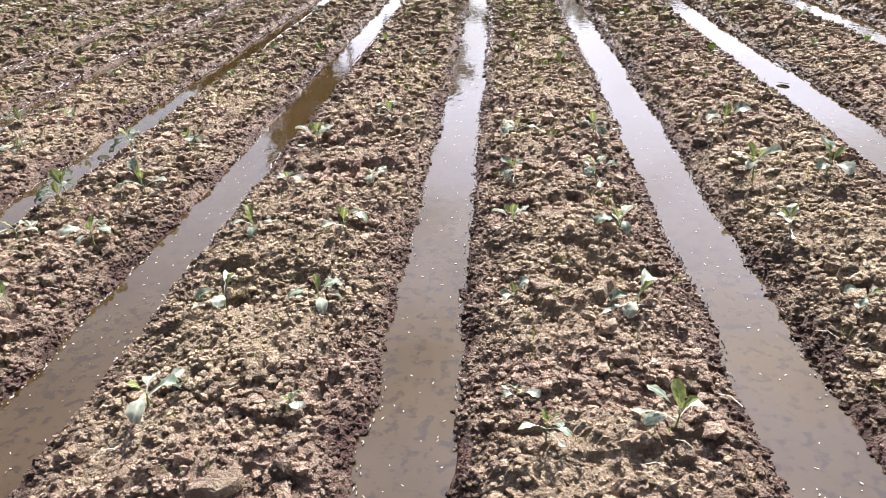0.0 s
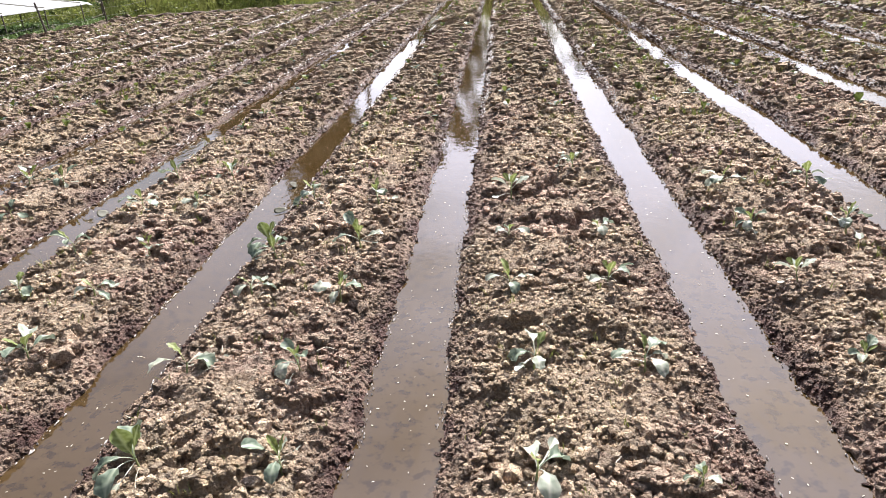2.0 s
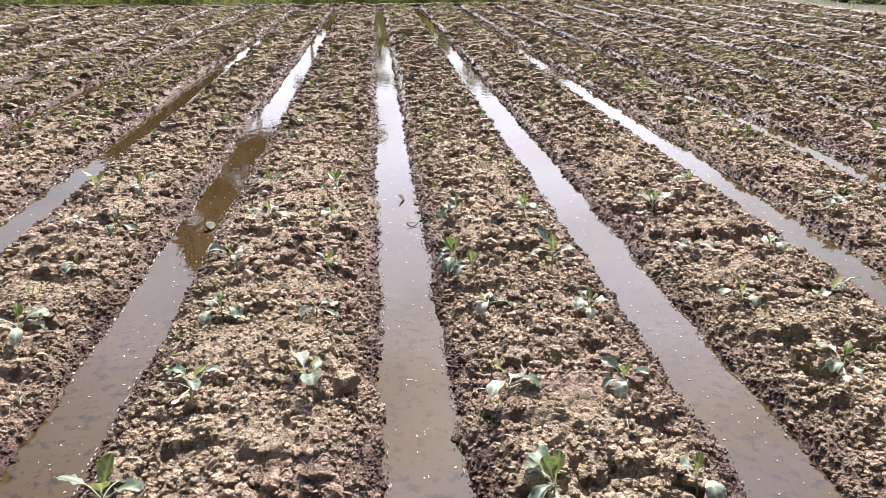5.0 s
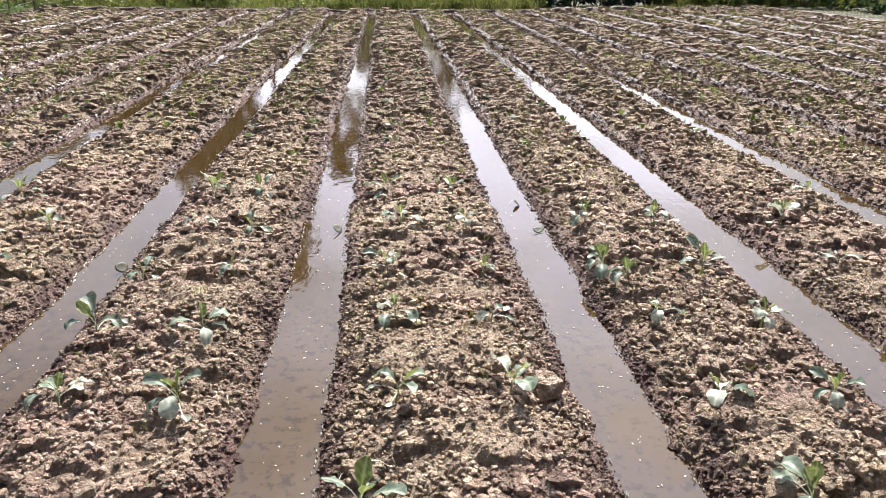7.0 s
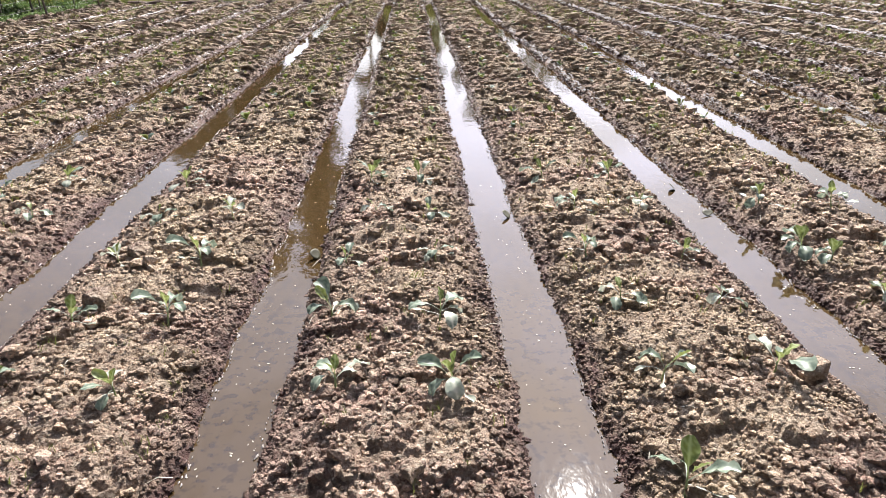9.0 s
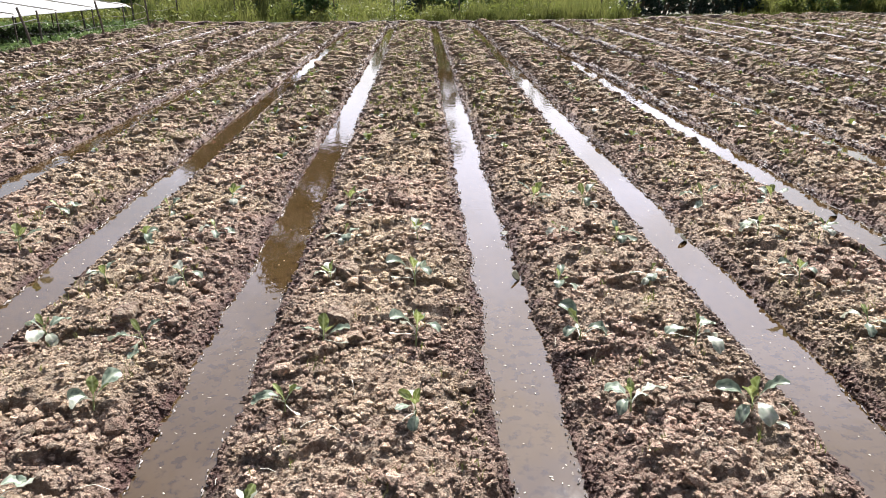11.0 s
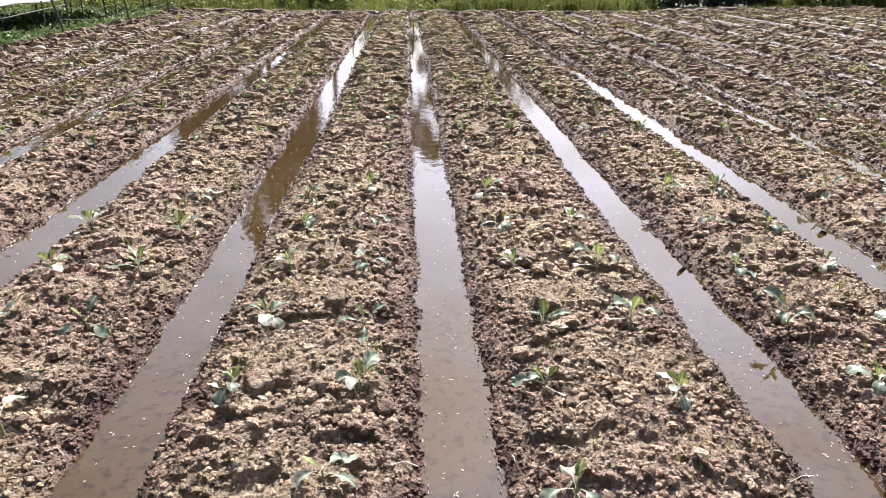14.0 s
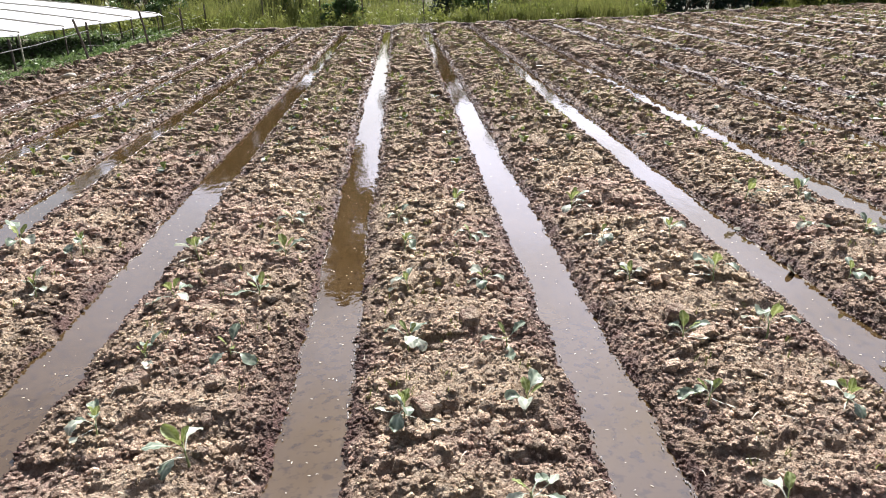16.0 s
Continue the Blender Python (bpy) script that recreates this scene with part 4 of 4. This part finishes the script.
def build_tree(x, y, low, high, radius, label, clumps=70, per=20, size=0.3):
    r = random.Random(int(x * 10 + y))
    base = new("tree")
    base.location = (x, y, 0)
    lean = r.uniform(-0.6, 0.6)
    trunk = [(lean * s * s, 0.3 * math.sin(s * 3), high * 0.93 * s - 0.2) for s in (0, 0.15, 0.35, 0.55, 0.75, 1)]
    tubes = [tube(trunk, [0.010 * high * (1.05 - 0.9 * s) for s in (0, 0.15, 0.35, 0.55, 0.75, 1)])]
    centres, radii = [], []
    for i in range(clumps):
        s = r.random()
        h = low + (high - low) * s
        reach = radius * (math.sin(math.pi * (0.12 + 0.8 * s)) ** 0.7) * r.random() ** 0.5 * r.uniform(0.7, 1.2)
        a = r.random() * 6.28
        c = (lean * (h / high) ** 2 + math.cos(a) * reach, math.sin(a) * reach, h)
        centres.append(c)
        radii.append(radius * r.uniform(0.14, 0.30))
        if i % 6 == 0:
            foot = max(low * 0.7, h - reach * 1.1)
            tubes.append(tube([(lean * (foot / high) ** 2, 0, foot), (c[0] * 0.55, c[1] * 0.55, (foot + h) / 2 + 0.15), c], [0.006 * high, 0.004 * high, 0.001 * high], 5))
    v, q = joined(tubes)
    part("trunk", mesh_of("trunk", v, q, bark, True), base)
    part("crown", leaf_cloud(np.array(centres), np.array(radii), per, size, tree_leaf), base)
    tagged(base, label, "tree", "trees beyond the field")


TALL = "tall slender tree with a high open crown and bare trunk"
LOW = "broad leafy tree standing beyond the grassy verge"
build_tree(-17.2, 55, 7.9, 23.6, 3.0, TALL, 170, 95)
build_tree(-12.2, 55.5, 11.4, 24.5, 2.9, TALL, 150, 95)
build_tree(-7.7, 54, 6.8, 14.6, 1.5, TALL, 90, 85, 0.26)
build_tree(-20.4, 56, 3.6, 14.0, 2.9, TALL, 130, 80)
build_tree(-16.0, 56, 6.2, 13.5, 2.1, TALL, 100, 80)
build_tree(-23.2, 54, 4.0, 13.4, 2.6, TALL, 110, 80)
build_tree(-28.5, 55, 2.5, 12.6, 3.0, LOW, 90, 50)
build_tree(-34.0, 55, 2.2, 13.8, 3.4, LOW, 90, 50)
build_tree(-40.0, 56, 2.2, 13.0, 3.6, LOW, 90, 50)
build_tree(-46.0, 55, 2.2, 13.6, 3.6, LOW, 90, 50)
build_tree(-4.2, 55, 3.5, 13.6, 2.3, LOW, 70, 40)
build_tree(0.6, 55, 2.0, 10.6, 3.0, LOW)
build_tree(6.0, 56, 1.6, 8.8, 3.6, LOW)
build_tree(12.5, 55, 1.5, 7.6, 3.8, LOW)
build_tree(19.5, 55, 1.5, 8.2, 3.8, LOW)
build_tree(27.0, 54, 1.5, 9.6, 4.2, LOW)


def build_bush(x, y, width, height, mat, label, clumps=46, per=48, size=0.078):
    r = random.Random(int(x * 17 + y * 5))
    base = new("bush")
    base.location = (x, y, 0)
    tubes, centres, radii = [], [], []
    for i in range(clumps):
        s = r.random() ** 0.8
        a = r.random() * 6.28
        reach = width * r.random() ** 0.5 * math.sqrt(max(0.05, 1 - (s * 0.92) ** 2))
        c = (math.cos(a) * reach, math.sin(a) * reach * 0.7, 0.08 + height * s * r.uniform(0.7, 1.05))
        centres.append(c)
        radii.append(r.uniform(0.12, 0.26) * (height + width) * 0.35)
        if i % 5 == 0:
            tubes.append(tube([(c[0] * 0.1, c[1] * 0.1, -0.05), (c[0] * 0.5, c[1] * 0.5, c[2] * 0.6), c], [0.03, 0.02, 0.008], 5))
    for v, q in tubes:
        part("stem", mesh_of("stem", v, q, bark, True), base)
    part("foliage", leaf_cloud(np.array(centres), np.array(radii), per, size, mat), base)
    tagged(base, label, "bush", "bushes along the verge")


DARK = "dark green leafy bush at the edge of the field"
PALE = "grey-green bush among tall yellow grass"
for bx, by, bw, bh, bm_ in ((-8.9, 24.6, 0.8, 1.0, 1), (-10.6, 26.4, 1.2, 1.8, 0), (-4.6, 25.6, 0.7, 0.9, 1), (-2.6, 27.0, 1.3, 1.6, 0), (7.8, 28.6, 1.2, 1.3, 1), (10.2, 28.2, 1.5, 1.9, 0), (12.4, 27.0, 1.5, 1.8, 0),
                              (14.2, 25.0, 1.6, 2.0, 0), (15.5, 22.2, 1.7, 2.0, 0), (16.2, 19.0, 1.6, 1.8, 0), (-15.8, 26.5, 1.4, 2.0, 0), (-19.5, 27.0, 1.7, 2.2, 0), (18.5, 27.5, 2.0, 2.4, 0), (-7.0, 29.5, 1.6, 2.2, 0), (-4.0, 30.0, 1.7, 2.2, 0), (-0.5, 30.0, 1.8, 2.2, 0), (2.8, 30.5, 1.8, 2.2, 0), (-12.8, 29.5, 1.7, 2.3, 0), (6.0, 31.5, 1.8, 2.2, 0)):
    build_bush(bx, by, bw, bh, weed_leaf if bm_ and bw > 1 else bush_leaf, PALE if bm_ else DARK)
for bx, by, bw, bh in ((8.8, 27.8, 0.9, 1.0), (11.4, 27.9, 1.0, 1.1), (13.2, 26.0, 1.0, 1.0), (13.6, 23.4, 1.0, 1.1), (13.9, 20.6, 1.0, 1.0)):
    build_bush(bx, by, bw, bh, bush_leaf, DARK, 45, 46, 0.08)
# shrubs for the verge's dark gaps, their shade painted in the leaves
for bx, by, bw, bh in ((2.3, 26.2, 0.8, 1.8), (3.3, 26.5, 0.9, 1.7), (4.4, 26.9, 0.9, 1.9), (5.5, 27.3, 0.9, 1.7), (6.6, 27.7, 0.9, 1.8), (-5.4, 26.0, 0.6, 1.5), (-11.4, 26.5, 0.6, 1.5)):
    build_bush(bx, by, bw, bh, shade_tint_leaf, "dense blue-green shrub on the verge, deep shade in its leaf colour", 55, 46, 0.08)
for bx in range(-34, 34, 5):
    build_bush(bx + random.uniform(-1, 1), 50 + random.uniform(-1.5, 1.5), 3.0, random.uniform(2.2, 3.4), tree_leaf, "dense dark thicket far beyond the verge", 60, 60, 0.18)

# ---- posts, net, cover ----


def build_post(x, y, height, r=0.03, lean=(0, 0), mat=None):
    base = new("fence_post")
    base.location = (x, y, 0.0)
    z, _, _ = ground_height(np.array([x]), np.array([y]), False)
    g = float(z[0])
    v, q = tube([(0, 0, g - 0.1), (lean[0] * 0.5 + 0.006, lean[1] * 0.5, g + height * 0.5), (lean[0], lean[1], g + height)], [r, r * 0.92, r * 0.85], 8)
    n = len(v)
    v += [(lean[0], lean[1], g + height + r * 0.4)]
    cap = [(16 + j, 16 + (j + 1) % 8, n, n) for j in range(8)]
    me = bpy.data.meshes.new("shaft")
    me.from_pydata(v, [], q + [c[:3] for c in cap])
    me.materials.append(mat or post_wood)
    part("shaft", me, base)
    ring = [(lean[0] * 0.8 + r * 1.1 * math.cos(t), lean[1] * 0.8 + r * 1.1 * math.sin(t), g + height * 0.8 + 0.004 * t) for t in np.linspace(0, 12.4, 24)]
    v, q = tube(ring, [0.004] * 24, 5)
    part("wire_tie", mesh_of("wire_tie", v, q, wire_mat), base)
    tagged(base, "weathered wooden fence post with a twisted wire tie", "post", "fence posts")
    return g


WEST_POSTS = [(-13.62, 15.7, 0.85, (-0.2, 0.05)), (-13.35, 18.6, 0.8, (-0.1, 0.0)), (-13.4, 21.8, 0.75, (-0.02, 0.0)), (-13.5, 24.7, 0.8, (0.03, 0)), (-14.2, 17.2, 0.75, (0.02, 0)), (-14.7, 20.6, 0.7, (-0.05, 0)),
              (-14.6, 23.8, 0.75, (0, 0)), (-13.9, 12.6, 0.8, (0.05, 0)), (-14.6, 14.6, 0.6, (0, 0))]
for px, py, ph, pl in WEST_POSTS:
    build_post(px, py, ph, 0.028, pl)
for px in (-11.6, -9.7, -8.3, -6.3, -4.2, -1.2, 0.6, 1.8, 8.6, 9.6, 11.8):
    build_post(px, float(far_end(np.array(px))) + random.uniform(0.7, 1.6), random.uniform(1.2, 1.7), 0.024, (random.uniform(-0.06, 0.06), 0))


def build_wire(points, name, label, r=0.006):
    v, q = tube(points, [r] * len(points), 5)
    tagged(new(name, mesh_of(name, v, q, pale_pole if r > 0.01 else wire_mat)), label, "wire")


for za, zb in ((0.55, 0.5), (0.3, 0.28)):
    build_wire([(-13.75, 15.72, za + 0.1), (-13.55, 17.2, zb), (-13.43, 18.6, za + 0.05), (-13.42, 20.2, zb - 0.02), (-13.41, 21.8, za), (-13.44, 23.2, zb), (-13.48, 24.7, za)], "fence_wire", "slack grey wire strung between the fence posts", 0.0035)
build_wire([(-14.9, 12.0, 0.35), (-14.3, 15.0, 0.5), (-14.1, 17.0, 0.62)], "bamboo_pole", "long grey bamboo pole lying against the fence", 0.009)
build_wire([(-13.9, 22.3, 0.74), (-13.6, 22.1, 0.66), (-13.45, 21.95, 0.5), (-13.5, 21.85, 0.36), (-13.8, 21.7, 0.28)], "bent_hoop", "thin bent cane hoop beside the white cover", 0.012)


def build_cover():
    """The white film roof over the neighbouring plot, low on canes."""
    base = new("plastic_cover")
    base.location = (-16.5, 16, 0)
    nx, ny = 26, 48
    vs, qs = [], []
    for j in range(ny + 1):
        y = 6.5 + (22.4 - 6.5) * j / ny
        east = -14.85 + 0.11 * (y - 15) if y > 15 else -14.85 + 0.02 * (y - 15)
        for i in range(nx + 1):
            s = i / nx
            x = east - 4.2 * s
            z = 0.74 + 0.55 * s + 0.04 * math.sin(s * math.pi) - 0.028 * math.sin((y - 6.5) * math.pi / 1.6) ** 2 + 0.012 * math.sin(x * 5 + y * 3) - (0.06 if i == 0 else 0) - (0.07 if j == ny else 0)
            vs.append((x + 16.5 + (0.03 * math.sin(y * 5) if i == 0 else 0), y - 16, z))
    for j in range(ny):
        for i in range(nx):
            a = j * (nx + 1) + i
            qs.append((a, a + 1, a + nx + 2, a + nx + 1))
    ob = part("film", mesh_of("film", vs, qs, film_mat, True), base)
    mod = ob.modifiers.new("thickness", "SOLIDIFY")
    mod.thickness = 0.004
    for j in range(10):
        y = 7.3 + 1.6 * j
        east = -14.85 + (0.11 * (y - 15) if y > 15 else 0)
        v, q = tube([(east + 16.5 + 0.1, y - 16, 0.735), (east + 15.4, y - 16, 0.925), (east + 14.4, y - 16, 1.075), (east + 12.3, y - 16, 1.315)], [0.016] * 4, 6)
        part("cross_cane", mesh_of("cross_cane", v, q, pale_pole), base)
        for dx in (0.05, -2.0, -4.1):
            v, q = tube([(east + 16.5 + dx, y - 16, -0.1), (east + 16.5 + dx + 0.02, y - 16, 0.70 - dx * 0.125)], [0.02, 0.018], 6)
            part("prop", mesh_of("prop", v, q, pale_pole if j % 5 == 0 else post_wood), base)
    tagged(base, "low white plastic film cover on canes over a vegetable plot", "plastic cover")


build_cover()


def build_crop():
    n = 3600
    x = rng.uniform(-22, WEST - 0.6, n)
    y = rng.uniform(7, 25.5, n)
    keep = smooth_noise(x * 1.1, y * 1.1, 97) + rng.uniform(-0.6, 0.8, n) > -0.2
    c = np.stack([x[keep], y[keep], np.full(keep.sum(), 0.10)], 1)
    me = leaf_cloud(c, rng.uniform(0.08, 0.17, len(c)), 12, 0.052, crop_leaf, 0.9)
    tagged(new("leafy_crop", me), "dense low green vegetable crop beside the fence", "crop", kind="stuff")


build_crop()


def build_rock(x, y, r):
    shapes, f = clod_shapes(2, 1, int(x * -10))
    ob = new("rock", mesh_of("rock", shapes[0] * np.array([r, r * 0.7, r * 0.8]), f, rock_mat, True))
    z, _, _ = ground_height(np.array([x]), np.array([y]), False)
    ob.location = (x, y, float(z[0]) + r * 0.2)
    tagged(ob, "pale rounded rock on the bare field margin", "rock")


build_rock(-12.95, 13.1, 0.16)
